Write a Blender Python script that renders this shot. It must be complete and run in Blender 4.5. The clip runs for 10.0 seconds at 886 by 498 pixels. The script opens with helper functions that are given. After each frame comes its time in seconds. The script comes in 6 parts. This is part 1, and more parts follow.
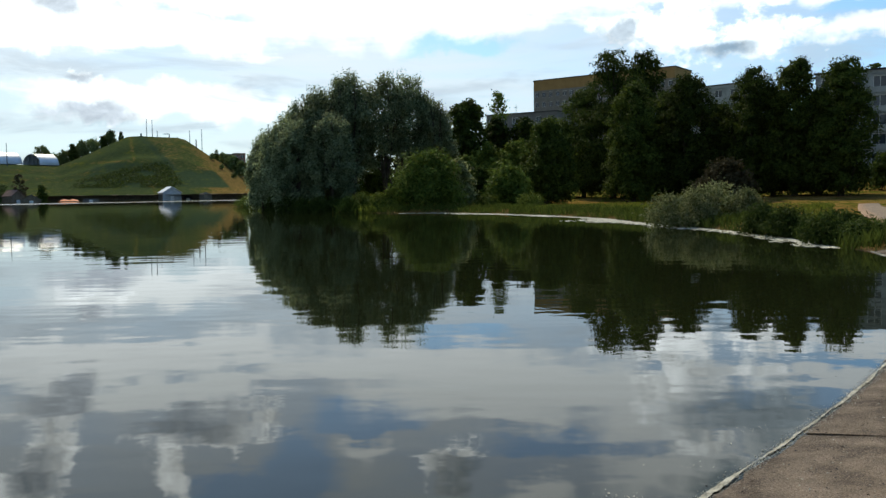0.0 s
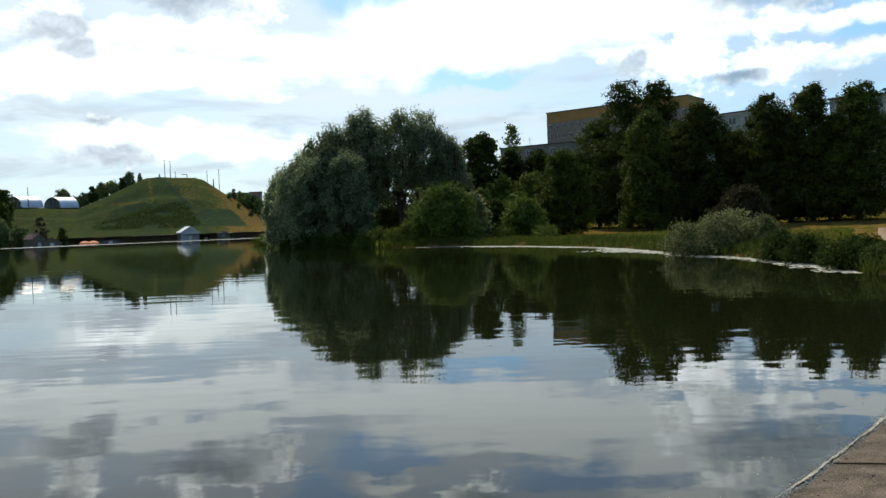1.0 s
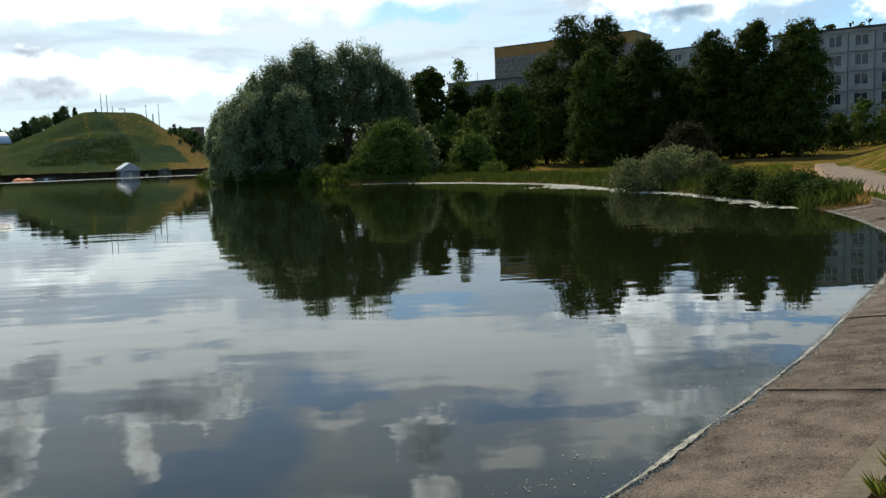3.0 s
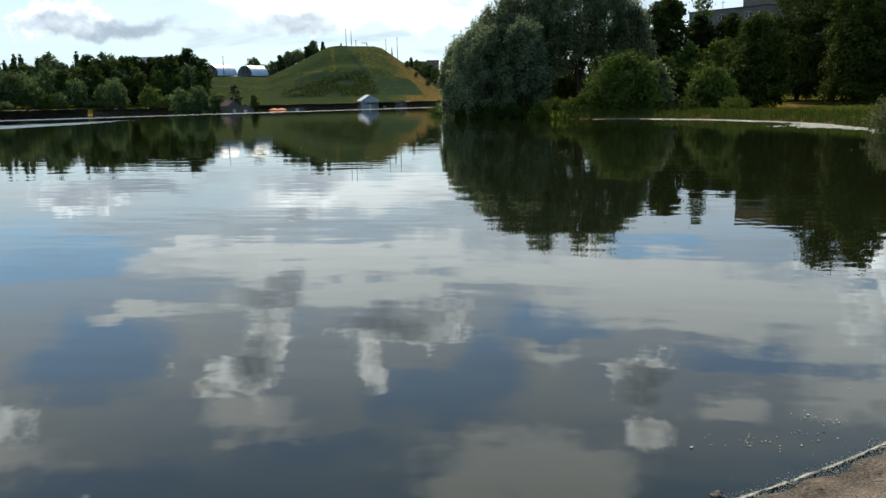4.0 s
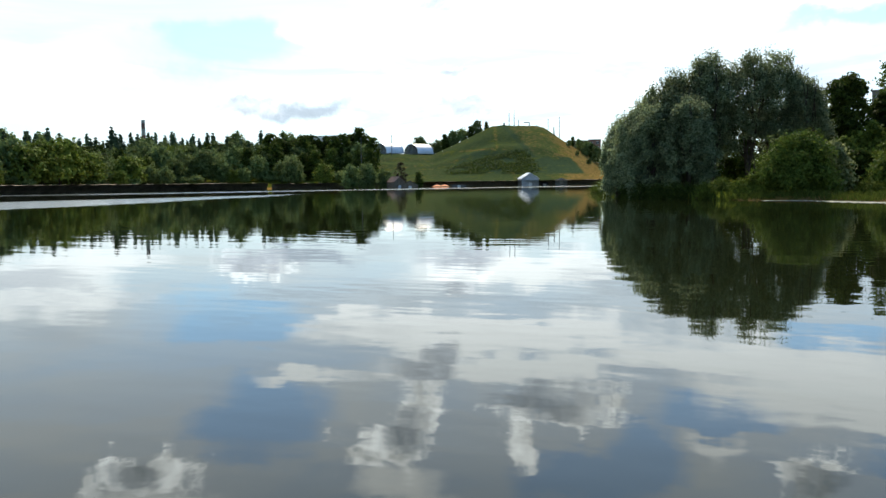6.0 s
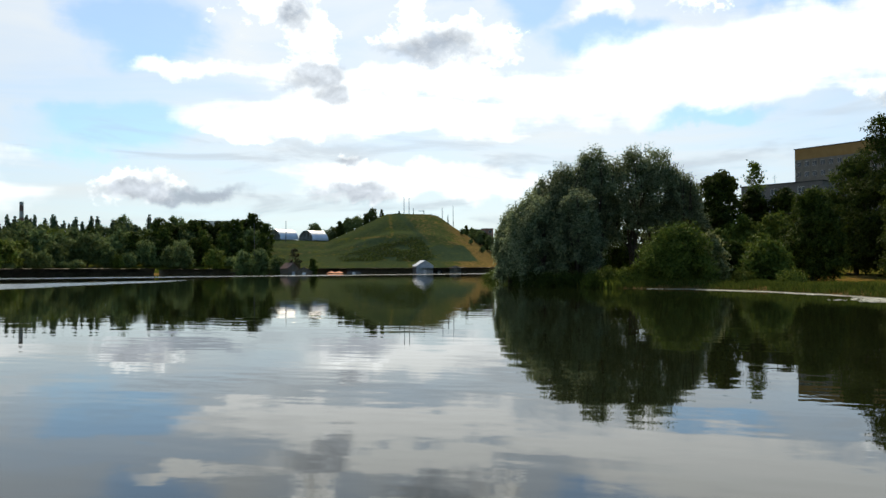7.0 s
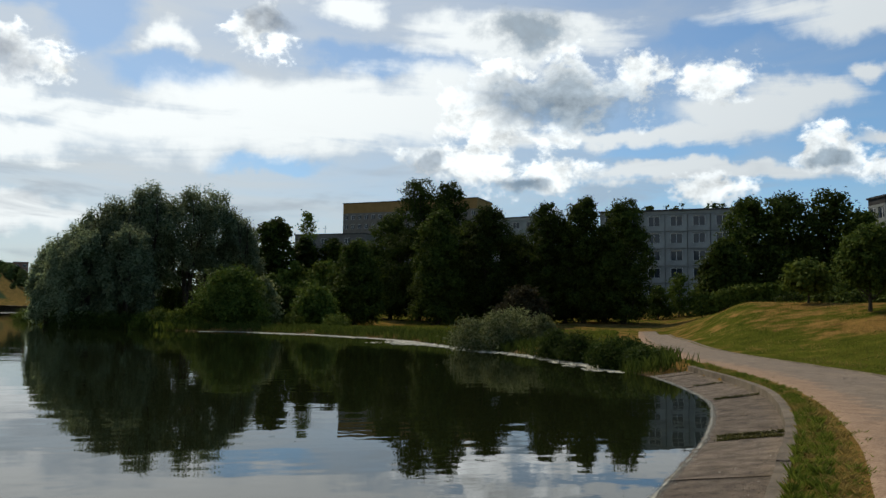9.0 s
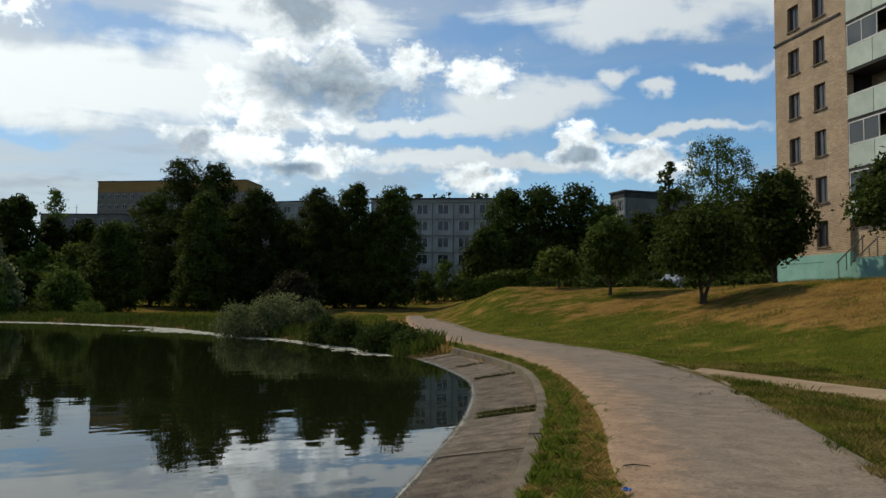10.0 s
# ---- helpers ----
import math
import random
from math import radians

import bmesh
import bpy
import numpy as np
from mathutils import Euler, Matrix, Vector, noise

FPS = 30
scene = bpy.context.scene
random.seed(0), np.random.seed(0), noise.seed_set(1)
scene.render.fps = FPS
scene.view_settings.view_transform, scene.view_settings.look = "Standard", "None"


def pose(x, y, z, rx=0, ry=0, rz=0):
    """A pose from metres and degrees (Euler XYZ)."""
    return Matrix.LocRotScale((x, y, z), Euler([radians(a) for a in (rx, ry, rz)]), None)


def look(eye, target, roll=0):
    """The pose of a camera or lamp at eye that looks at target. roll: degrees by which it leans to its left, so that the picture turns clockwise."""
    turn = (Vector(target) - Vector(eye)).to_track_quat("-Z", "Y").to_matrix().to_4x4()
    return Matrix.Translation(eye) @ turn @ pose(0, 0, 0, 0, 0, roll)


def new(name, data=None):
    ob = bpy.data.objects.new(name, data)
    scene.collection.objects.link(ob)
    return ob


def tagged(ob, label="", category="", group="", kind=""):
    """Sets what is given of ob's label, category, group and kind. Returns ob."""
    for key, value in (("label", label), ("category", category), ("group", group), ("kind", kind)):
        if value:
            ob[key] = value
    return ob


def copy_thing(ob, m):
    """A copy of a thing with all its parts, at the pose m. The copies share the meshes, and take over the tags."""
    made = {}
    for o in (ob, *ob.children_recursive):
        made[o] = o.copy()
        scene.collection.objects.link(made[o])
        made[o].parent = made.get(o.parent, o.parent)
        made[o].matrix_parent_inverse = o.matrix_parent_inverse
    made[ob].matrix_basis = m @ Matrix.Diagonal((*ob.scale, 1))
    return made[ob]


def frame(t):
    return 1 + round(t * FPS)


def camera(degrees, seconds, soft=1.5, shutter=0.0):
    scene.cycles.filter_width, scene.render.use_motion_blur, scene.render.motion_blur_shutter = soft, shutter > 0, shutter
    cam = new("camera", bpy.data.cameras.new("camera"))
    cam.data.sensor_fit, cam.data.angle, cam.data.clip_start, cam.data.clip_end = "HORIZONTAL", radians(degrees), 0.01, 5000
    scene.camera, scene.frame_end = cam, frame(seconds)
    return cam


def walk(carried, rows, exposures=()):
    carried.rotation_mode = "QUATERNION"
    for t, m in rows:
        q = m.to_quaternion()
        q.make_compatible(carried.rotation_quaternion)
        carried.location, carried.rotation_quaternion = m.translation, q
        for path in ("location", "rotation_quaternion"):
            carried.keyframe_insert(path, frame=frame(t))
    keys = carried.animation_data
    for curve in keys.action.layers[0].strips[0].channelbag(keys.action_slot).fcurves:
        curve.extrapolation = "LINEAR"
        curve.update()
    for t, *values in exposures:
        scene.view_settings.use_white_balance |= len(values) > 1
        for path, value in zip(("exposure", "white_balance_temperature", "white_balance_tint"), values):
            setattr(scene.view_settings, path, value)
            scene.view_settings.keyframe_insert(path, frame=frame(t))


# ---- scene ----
cam = camera(57.34, 10.0)
PATH = [
    (0.0, pose(0, 0, 1.9, 85.93, 0.72, 0.50)),
    (0.5, pose(0, 0, 1.9, 86.25, 1.67, 0.92)),
    (1.0, pose(0, 0, 1.9, 88.33, 2.02, 1.62)),
    (1.5, pose(0, 0, 1.9, 88.62, 1.92, 1.38)),
    (2.0, pose(0, 0, 1.9, 87.30, 1.70, -1.78)),
    (2.2, pose(0, 0, 1.9, 87.24, 1.81, -3.05)),
    (3.3, pose(0, 0, 1.9, 82.19, 2.53, -0.48)),
    (3.5, pose(0, 0, 1.9, 81.54, 3.04, 3.03)),
    (4.0, pose(0, 0, 1.9, 79.64, 1.47, 13.88)),
    (4.5, pose(0, 0, 1.9, 77.64, 0.66, 19.67)),
    (5.0, pose(0, 0, 1.9, 75.11, 1.11, 24.31)),
    (5.5, pose(0, 0, 1.9, 79.51, 0.59, 26.46)),
    (5.7, pose(0, 0, 1.9, 82.07, 0.63, 26.17)),
    (6.8, pose(0, 0, 1.9, 90.46, 0.63, 19.96)),
    (7.0, pose(0, 0, 1.9, 91.34, 0.33, 17.67)),
    (7.5, pose(0, 0, 1.9, 93.92, -0.37, 9.12)),
    (8.0, pose(0, 0, 1.9, 94.63, -0.76, -1.26)),
    (8.5, pose(0, 0, 1.9, 94.55, -1.05, -6.75)),
    (9.0, pose(0, 0, 1.9, 94.48, -0.85, -13.07)),
    (9.5, pose(0, 0, 1.9, 94.09, -0.34, -22.08)),
    (10.0, pose(0, 0, 1.9, 93.63, -0.51, -29.17)),
]
EXPOSURES = [(0.0, -0.42, 6400, 6), (3.5, -0.4, 6400, 6), (5.5, 0.2, 6350, 5), (7.0, -0.42, 6700, 9), (8.5, -0.92, 6600, 9), (10.0, -0.94, 6500, 7)]
walk(cam, PATH, EXPOSURES)

# ---------------- light ----------------
SUN_AZ, SUN_EL = 18.0, 45.0          # degrees to the left of +y, and up


def toward(az, dist, z=0.0):
    a = radians(az)
    return Vector((-math.sin(a) * dist, math.cos(a) * dist, z))


sun = new("sun", bpy.data.lights.new("sun", "SUN"))
sun.data.energy, sun.data.angle, sun.data.color = 5.0, radians(0.6), (1.0, 0.86, 0.62)
sun.matrix_world = look(toward(SUN_AZ, 100 * math.cos(radians(SUN_EL)), 100 * math.sin(radians(SUN_EL))), (0, 0, 0))


class Graph:
    """Short ways to add and join shader nodes."""

    def __init__(self, tree):
        self.tree, self.nodes = tree, tree.nodes
        tree.nodes.clear()

    def add(self, kind, **props):
        n = self.nodes.new(kind)
        for k, v in props.items():
            setattr(n, k, v)
        return n

    def put(self, socket, value):
        if isinstance(value, bpy.types.NodeSocket):
            self.tree.links.new(value, socket)
        elif value is not None:
            socket.default_value = value

    def math(self, op, a, b=None, c=None, clamp=False):
        n = self.add("ShaderNodeMath", operation=op, use_clamp=clamp)
        for s, v in zip(n.inputs, (a, b, c)):
            self.put(s, v)
        return n.outputs[0]

    def vec(self, op, a, b=None):
        n = self.add("ShaderNodeVectorMath", operation=op)
        for s, v in zip(n.inputs, (a, b)):
            self.put(s, v)
        return n.outputs["Value"] if op in ("DOT_PRODUCT", "LENGTH") else n.outputs[0]

    def noise(self, vector, scale, detail=4.0, rough=0.55, distort=0.0):
        n = self.add("ShaderNodeTexNoise")
        self.put(n.inputs["Vector"], vector)
        n.inputs["Scale"].default_value, n.inputs["Detail"].default_value = scale, detail
        n.inputs["Roughness"].default_value, n.inputs["Distortion"].default_value = rough, distort
        return n.outputs["Fac"]

    def step(self, v, lo, hi, a=0.0, b=1.0):
        n = self.add("ShaderNodeMapRange", interpolation_type="SMOOTHSTEP")
        for s, x in zip(n.inputs, (v, lo, hi, a, b)):
            self.put(s, x)
        return n.outputs[0]

    def mix(self, fac, a, b):
        n = self.add("ShaderNodeMix", data_type="RGBA")
        self.put(n.inputs[0], fac)
        self.put(n.inputs[6], a)
        self.put(n.inputs[7], b)
        return n.outputs[2]


def rgb(r, g, b):
    return (r, g, b, 1.0)


world = bpy.data.worlds.new("sky")
scene.world = world
world.use_nodes = True
g = Graph(world.node_tree)
way = g.vec("NORMALIZE", g.add("ShaderNodeTexCoord").outputs["Generated"])
sky = g.add("ShaderNodeTexSky", sky_type="NISHITA", sun_disc=False, sun_elevation=radians(SUN_EL), sun_rotation=radians(-SUN_AZ),
            air_density=1.0, dust_density=0.25, ozone_density=1.6)
xyz = g.add("ShaderNodeSeparateXYZ")
g.put(xyz.inputs[0], way)
X, Y, Z = xyz.outputs
up = g.math("MAXIMUM", Z, 0.0)
# cloud sheet seen flat overhead, so that it narrows towards the horizon
flat = g.add("ShaderNodeCombineXYZ")
low = g.math("ADD", up, 0.10)
g.put(flat.inputs[0], g.math("DIVIDE", X, low))
g.put(flat.inputs[1], g.math("DIVIDE", Y, low))
az = g.math("MULTIPLY", g.math("ARCTAN2", g.math("MULTIPLY", X, -1.0), Y), 57.2958)
el = g.math("MULTIPLY", g.math("ARCSINE", Z), 57.2958)
plain = g.add("ShaderNodeCombineXYZ")
g.put(plain.inputs[0], g.math("MULTIPLY", az, 0.055))
g.put(plain.inputs[1], g.math("MULTIPLY", el, 0.30))
streaks = g.math("SUBTRACT", g.noise(plain.outputs[0], 1.0, 7.0, 0.54, 0.8), 0.5)
tall = g.vec("MULTIPLY", way, (1.0, 1.0, 1.35))
puff = g.math("SUBTRACT", g.noise(tall, 20.0, 7.0, 0.60, 0.25), 0.5)
sunward = g.vec("ADD", tall, toward(18.0, 0.006, 0.016))
lit = g.math("SUBTRACT", puff, g.math("SUBTRACT", g.noise(sunward, 20.0, 7.0, 0.60, 0.25), 0.5))
billow = g.math("SUBTRACT", 0.14, g.math("ABSOLUTE", g.math("SUBTRACT", g.noise(tall, 44.0, 6.0, 0.6), 0.5)))
lumps = g.math("ADD", g.math("MULTIPLY", puff, 3.2), g.math("MULTIPLY", billow, 1.6))
place = g.add("ShaderNodeCombineXYZ")
g.put(place.inputs[0], g.math("ADD", az, g.math("MULTIPLY", g.math("SUBTRACT", g.noise(way, 13.0, 6.0, 0.55), 0.5), 6.5)))
g.put(place.inputs[1], g.math("ADD", el, g.math("MULTIPLY", g.math("SUBTRACT", g.noise(g.vec("ADD", way, (3.1, 1.7, 0.4)), 15.0, 6.0, 0.55), 0.5), 4.0)))


def mass(*groups):
    """One over the middle of the nearest cloud, nought at its rim, less outside; azimuth, elevation, half width, half height."""
    q = 9.0
    for a0, e0, wa, we in sum(groups, []):
        n = g.add("ShaderNodeVectorMath", operation="MULTIPLY_ADD")
        g.put(n.inputs[0], place.outputs[0])
        n.inputs[1].default_value, n.inputs[2].default_value = (1 / wa, 1 / we, 0), (-a0 / wa, -e0 / we, 0)
        q = g.math("SMOOTH_MIN", q, g.vec("DOT_PRODUCT", n.outputs[0], n.outputs[0]), 0.25)
    return g.math("SUBTRACT", 1.0, g.math("SQRT", g.math("MAXIMUM", q, 0.0)))


CUMULUS_WEST = [(29.5, 18.4, 3.6, 2.2), (27.2, 16.3, 2.5, 2.2), (26.6, 14.3, 2.1, 2.0), (25.3, 12.3, 1.8, 1.0), (19.5, 18.1, 1.3, 1.8), (16.7, 15.7, 4.2, 1.5),
                (12.7, 15.2, 1.7, 1.0), (0.6, 18.6, 3.0, 1.6), (-1.4, 17.9, 1.7, 0.8), (23.6, 6.0, 2.8, 1.0), (38.1, 5.6, 2.4, 1.1), (24.8, 7.7, 1.0, 0.8)]
CUMULUS_EAST = [(-21.2, 15.4, 6.2, 2.4), (-25.8, 16.6, 2.3, 1.4), (-17.5, 12.3, 4.1, 2.6), (-14.1, 13.6, 2.1, 2.0), (-25.6, 17.3, 2.3, 1.1), (-31.7, 15.9, 3.5, 1.4), (-17.6, 17.0, 2.5, 0.8), (-15.8, 10.4, 3.7, 2.4),
                (-20.9, 9.5, 3.2, 1.6), (-38.9, 11.1, 1.7, 1.5), (-43.5, 9.5, 3.0, 1.5), (-31.7, 8.3, 2.4, 1.0), (-11.6, 10.8, 1.3, 1.0)]
CUMULUS_HIGH = [(44.7, 18.9, 2.3, 1.8), (46.9, 18.8, 2.5, 1.4), (52.3, 22.1, 1.7, 1.2), (-0.9, 22.7, 2.6, 1.1), (41.3, 25.8, 2.4, 1.1)]
BANKS_WEST = [(31.3, 9.4, 1.8, 0.5), (27.8, 9.6, 1.8, 0.7), (6.2, 12.0, 11.4, 2.0), (35.0, 13.0, 4.9, 0.9), (18.3, 13.2, 13.6, 1.1), (18.3, 10.9, 16.3, 1.6), (16.2, 5.8, 12.1, 1.4), (6.2, 18.4, 1.7, 1.4), (28.6, 21.2, 4.7, 1.8), (49.7, 21.3, 9.4, 1.8),
              (9.0, 25.7, 9.8, 3.0), (34.3, 27.3, 5.4, 1.2), (52.0, 5.9, 8.0, 2.6), (19.4, 6.4, 10.1, 1.2)]
BANKS_EAST = [(-41.8, 15.4, 1.9, 0.9), (-44.5, 14.2, 1.2, 0.7), (-3.6, 13.4, 13.6, 2.8), (-13.4, 14.8, 6.2, 2.4), (-6.6, 13.8, 10.7, 3.2), (-37.7, 14.4, 4.5, 1.6), (-25.7, 12.4, 10.0, 0.9), (-43.6, 19.2, 11.0, 1.8), (-17.6, 19.0, 8.5, 1.6), (-5.7, 20.3, 2.6, 1.6),
              (-48.8, 15.5, 3.3, 0.5), (-45.4, 11.6, 7.3, 0.5), (-29.7, 9.6, 12.2, 0.8), (-33.0, 13.6, 6.0, 1.4)]
GREY_WEST = [(26.4, 13.4, 2.3, 1.7), (28.0, 17.3, 2.0, 1.4), (17.6, 15.3, 3.8, 1.2), (-0.2, 19.0, 2.6, 1.1), (23.6, 5.7, 3.0, 0.9), (38.1, 5.4, 2.4, 0.9), (25.3, 12.1, 1.8, 0.9), (24.8, 7.7, 1.0, 0.5),
             (34.8, 5.1, 4.8, 0.7), (46.4, 18.9, 2.0, 1.1), (52.3, 21.9, 1.6, 1.0)]
GREY_EAST = [(-20.8, 14.9, 6.4, 2.1), (-19.1, 19.6, 3.8, 1.2), (-11.6, 10.7, 1.2, 1.0), (-18.4, 8.9, 1.8, 0.6), (-38.9, 10.4, 1.2, 0.6)]
GAPS = [(6.2, 15.8, 4.6, 1.5), (-7.4, 17.3, 5.4, 1.4), (11.1, 18.7, 3.4, 3.4), (38.1, 15.3, 5.0, 4.4), (-28.5, 11.2, 4.9, 0.9), (-47.3, 14.2, 7.4, 1.6), (-32.5, 18.3, 6.7, 1.1), (-6.5, 17.5, 6.7, 1.4), (-1.1, 10.0, 4.1, 0.8),
        (40.2, 9.3, 6.1, 2.6), (15.2, 20.6, 6.4, 2.8), (38.3, 24.4, 8.8, 2.4), (-9.8, 17.0, 6.3, 1.0), (25.0, 24.0, 9.0, 1.6)]
cumulus = g.step(g.math("ADD", mass(CUMULUS_WEST, CUMULUS_EAST, CUMULUS_HIGH), lumps), 0.04, 0.72)
wisps = g.math("ADD", g.math("MULTIPLY", streaks, 2.2), g.math("MULTIPLY", puff, 0.45))
banks = g.step(g.math("ADD", mass(BANKS_WEST, BANKS_EAST), wisps), -0.10, 0.55)
core = g.step(g.math("ADD", mass(GREY_WEST, GREY_EAST), g.math("MULTIPLY", lumps, 0.55)), -0.15, 0.70)
gaps = g.step(g.math("ADD", mass(GAPS), wisps), -0.15, 0.6)
sheet_noise = g.math("ADD", g.math("MULTIPLY", g.math("SUBTRACT", g.noise(flat.outputs[0], 0.5, 7.0, 0.55, 0.5), 0.5), 0.6), g.math("MULTIPLY", streaks, 0.9))
thin = g.step(az, -46.0, 6.0, 0.16, 0.74)
thin = g.math("MULTIPLY", thin, g.step(Z, 0.32, 0.50, 1.0, 0.30))
sheet = g.math("ADD", thin, sheet_noise, clamp=True)
sheet = g.math("MULTIPLY", sheet, g.math("MULTIPLY", g.math("MULTIPLY_ADD", gaps, -0.8, 1.0), g.step(Z, 0.36, 0.52, 1.0, 0.35)))
SUN_WAY = toward(SUN_AZ, math.cos(radians(SUN_EL)), math.sin(radians(SUN_EL)))
near_sun = g.step(g.vec("DOT_PRODUCT", way, SUN_WAY), 0.45, 1.0)
relief = g.math("MAXIMUM", g.math("ADD", g.math("MULTIPLY_ADD", puff, 0.5, 1.0), g.math("MULTIPLY", lit, 1.8)), 0.45)
glow = g.math("ADD", 1.10, g.math("MULTIPLY", near_sun, 0.55))


def bright(k):
    """Cloud white, brighter towards the sun; k is a number or a socket."""
    n = g.add("ShaderNodeVectorMath", operation="SCALE")
    g.put(n.inputs[0], g.mix(near_sun, rgb(0.90, 0.96, 1.0), rgb(0.95, 0.99, 1.0)))
    g.put(n.inputs["Scale"], g.math("MULTIPLY", glow, k))
    return n.outputs[0]


blue = g.add("ShaderNodeVectorMath", operation="MULTIPLY")
g.put(blue.inputs[0], sky.outputs[0])
blue.inputs[1].default_value = (0.125, 0.170, 0.200)
colour = g.mix(g.math("MULTIPLY", near_sun, 0.25), blue.outputs[0], rgb(0.88, 0.97, 1.10))
colour = g.mix(sheet, colour, bright(0.86))
colour = g.mix(g.math("MULTIPLY", banks, 0.93), colour, bright(1.30))
soft_grey = g.step(g.noise(g.vec("ADD", plain.outputs[0], (7.3, 2.2, 0.0)), 1.6, 6.0, 0.6, 0.6), 0.48, 0.66, 0.0, 0.55)
colour = g.mix(g.math("MULTIPLY", soft_grey, g.step(Z, 0.24, 0.10)), colour, rgb(0.66, 0.75, 0.87))
colour = g.mix(cumulus, colour, bright(g.math("MULTIPLY", relief, 1.5)))
shade = g.add("ShaderNodeVectorMath", operation="SCALE")
g.put(shade.inputs[0], g.mix(g.step(az, -30.0, 10.0), rgb(0.33, 0.49, 0.66), rgb(0.52, 0.61, 0.75)))
g.put(shade.inputs["Scale"], g.math("MULTIPLY_ADD", lit, 1.2, 1.0))
colour = g.mix(g.math("MULTIPLY", core, 0.78), colour, shade.outputs[0])
back = g.add("ShaderNodeBackground")
g.put(back.inputs[0], colour)
back.inputs[1].default_value = 1.0
g.put(g.add("ShaderNodeOutputWorld").inputs[0], back.outputs[0])


# ---------------- materials ----------------
def material(name, dark, light, scale=3.0, rough=0.8, bump=0.3, fine=9.0, spec=0.3, metal=0.0, stain=None, random_by=None, spread=0.25, bump_size=0.02, speckle=0.0):
    m = bpy.data.materials.new(name)
    m.use_nodes = True
    g = Graph(m.node_tree)
    at = g.add("ShaderNodeTexCoord").outputs["Object"]
    coarse, small = g.noise(at, scale, 4.0), g.noise(at, scale * fine, 3.0, 0.65)
    c = g.mix(g.step(g.math("ADD", g.math("MULTIPLY", coarse, 0.65), g.math("MULTIPLY", small, 0.35)), 0.32, 0.68), rgb(*dark), rgb(*light))
    if stain:
        c = g.mix(g.step(g.noise(at, scale * 0.35, 5.0, 0.7, 0.6), 0.52, 0.72, 0.0, 0.75), c, rgb(*stain))
    if speckle:
        dots = g.noise(at, 85.0, 2.0, 0.5)
        c = g.mix(g.step(dots, 0.60, 0.68, 0.0, speckle), c, rgb(*[q * 0.35 for q in dark]))
        c = g.mix(g.step(dots, 0.40, 0.34, 0.0, speckle * 0.8), c, rgb(*[min(0.7, q * 1.5) for q in light]))
    if random_by:
        r = g.add("ShaderNodeObjectInfo").outputs["Random"] if random_by == "object" else g.add("ShaderNodeNewGeometry").outputs["Random Per Island"]
        hsv = g.add("ShaderNodeHueSaturation")
        g.put(hsv.inputs["Color"], c)
        g.put(hsv.inputs["Value"], g.math("MULTIPLY_ADD", r, 2 * spread, 1 - spread))
        c = hsv.outputs[0]
    b = g.add("ShaderNodeBsdfPrincipled")
    g.put(b.inputs["Base Color"], c)
    g.put(b.inputs["Roughness"], g.math("MULTIPLY_ADD", small, 0.2, rough - 0.1))
    b.inputs["Metallic"].default_value, b.inputs["Specular IOR Level"].default_value = metal, spec
    if bump:
        bp = g.add("ShaderNodeBump")
        bp.inputs["Strength"].default_value, bp.inputs["Distance"].default_value = bump, bump_size
        g.put(bp.inputs["Height"], g.math("ADD", small, g.math("MULTIPLY", coarse, 0.6)))
        g.put(b.inputs["Normal"], bp.outputs[0])
    g.put(g.add("ShaderNodeOutputMaterial").inputs[0], b.outputs[0])
    return m


def leaf_material(name, dark, light, through_light=0.25, dry=None):
    m = bpy.data.materials.new(name)
    m.use_nodes = True
    g = Graph(m.node_tree)
    at = g.add("ShaderNodeTexCoord").outputs["Object"]
    r = g.add("ShaderNodeNewGeometry").outputs["Random Per Island"]
    tint = g.math("ADD", g.math("MULTIPLY", r, 0.6), g.math("MULTIPLY", g.noise(at, 0.55, 3.0), 0.6))
    c = g.mix(g.step(tint, 0.25, 0.95), rgb(*dark), rgb(*light))
    if dry:
        c = g.mix(g.step(g.noise(at, 0.22, 4.0, 0.6), 0.5, 0.68, 0.0, 0.8), c, rgb(*dry))
    hsv = g.add("ShaderNodeHueSaturation")
    g.put(hsv.inputs["Color"], c)
    g.put(hsv.inputs["Value"], g.math("MULTIPLY_ADD", g.add("ShaderNodeObjectInfo").outputs["Random"], 0.6, 0.7))
    c = hsv.outputs[0]
    b = g.add("ShaderNodeBsdfPrincipled")
    g.put(b.inputs["Base Color"], c)
    b.inputs["Roughness"].default_value, b.inputs["Specular IOR Level"].default_value = 0.7, 0.06
    t = g.add("ShaderNodeBsdfTranslucent")
    g.put(t.inputs[0], c)
    mx = g.add("ShaderNodeMixShader")
    mx.inputs[0].default_value = through_light
    g.put(mx.inputs[1], b.outputs[0])
    g.put(mx.inputs[2], t.outputs[0])
    g.put(g.add("ShaderNodeOutputMaterial").inputs[0], mx.outputs[0])
    return m


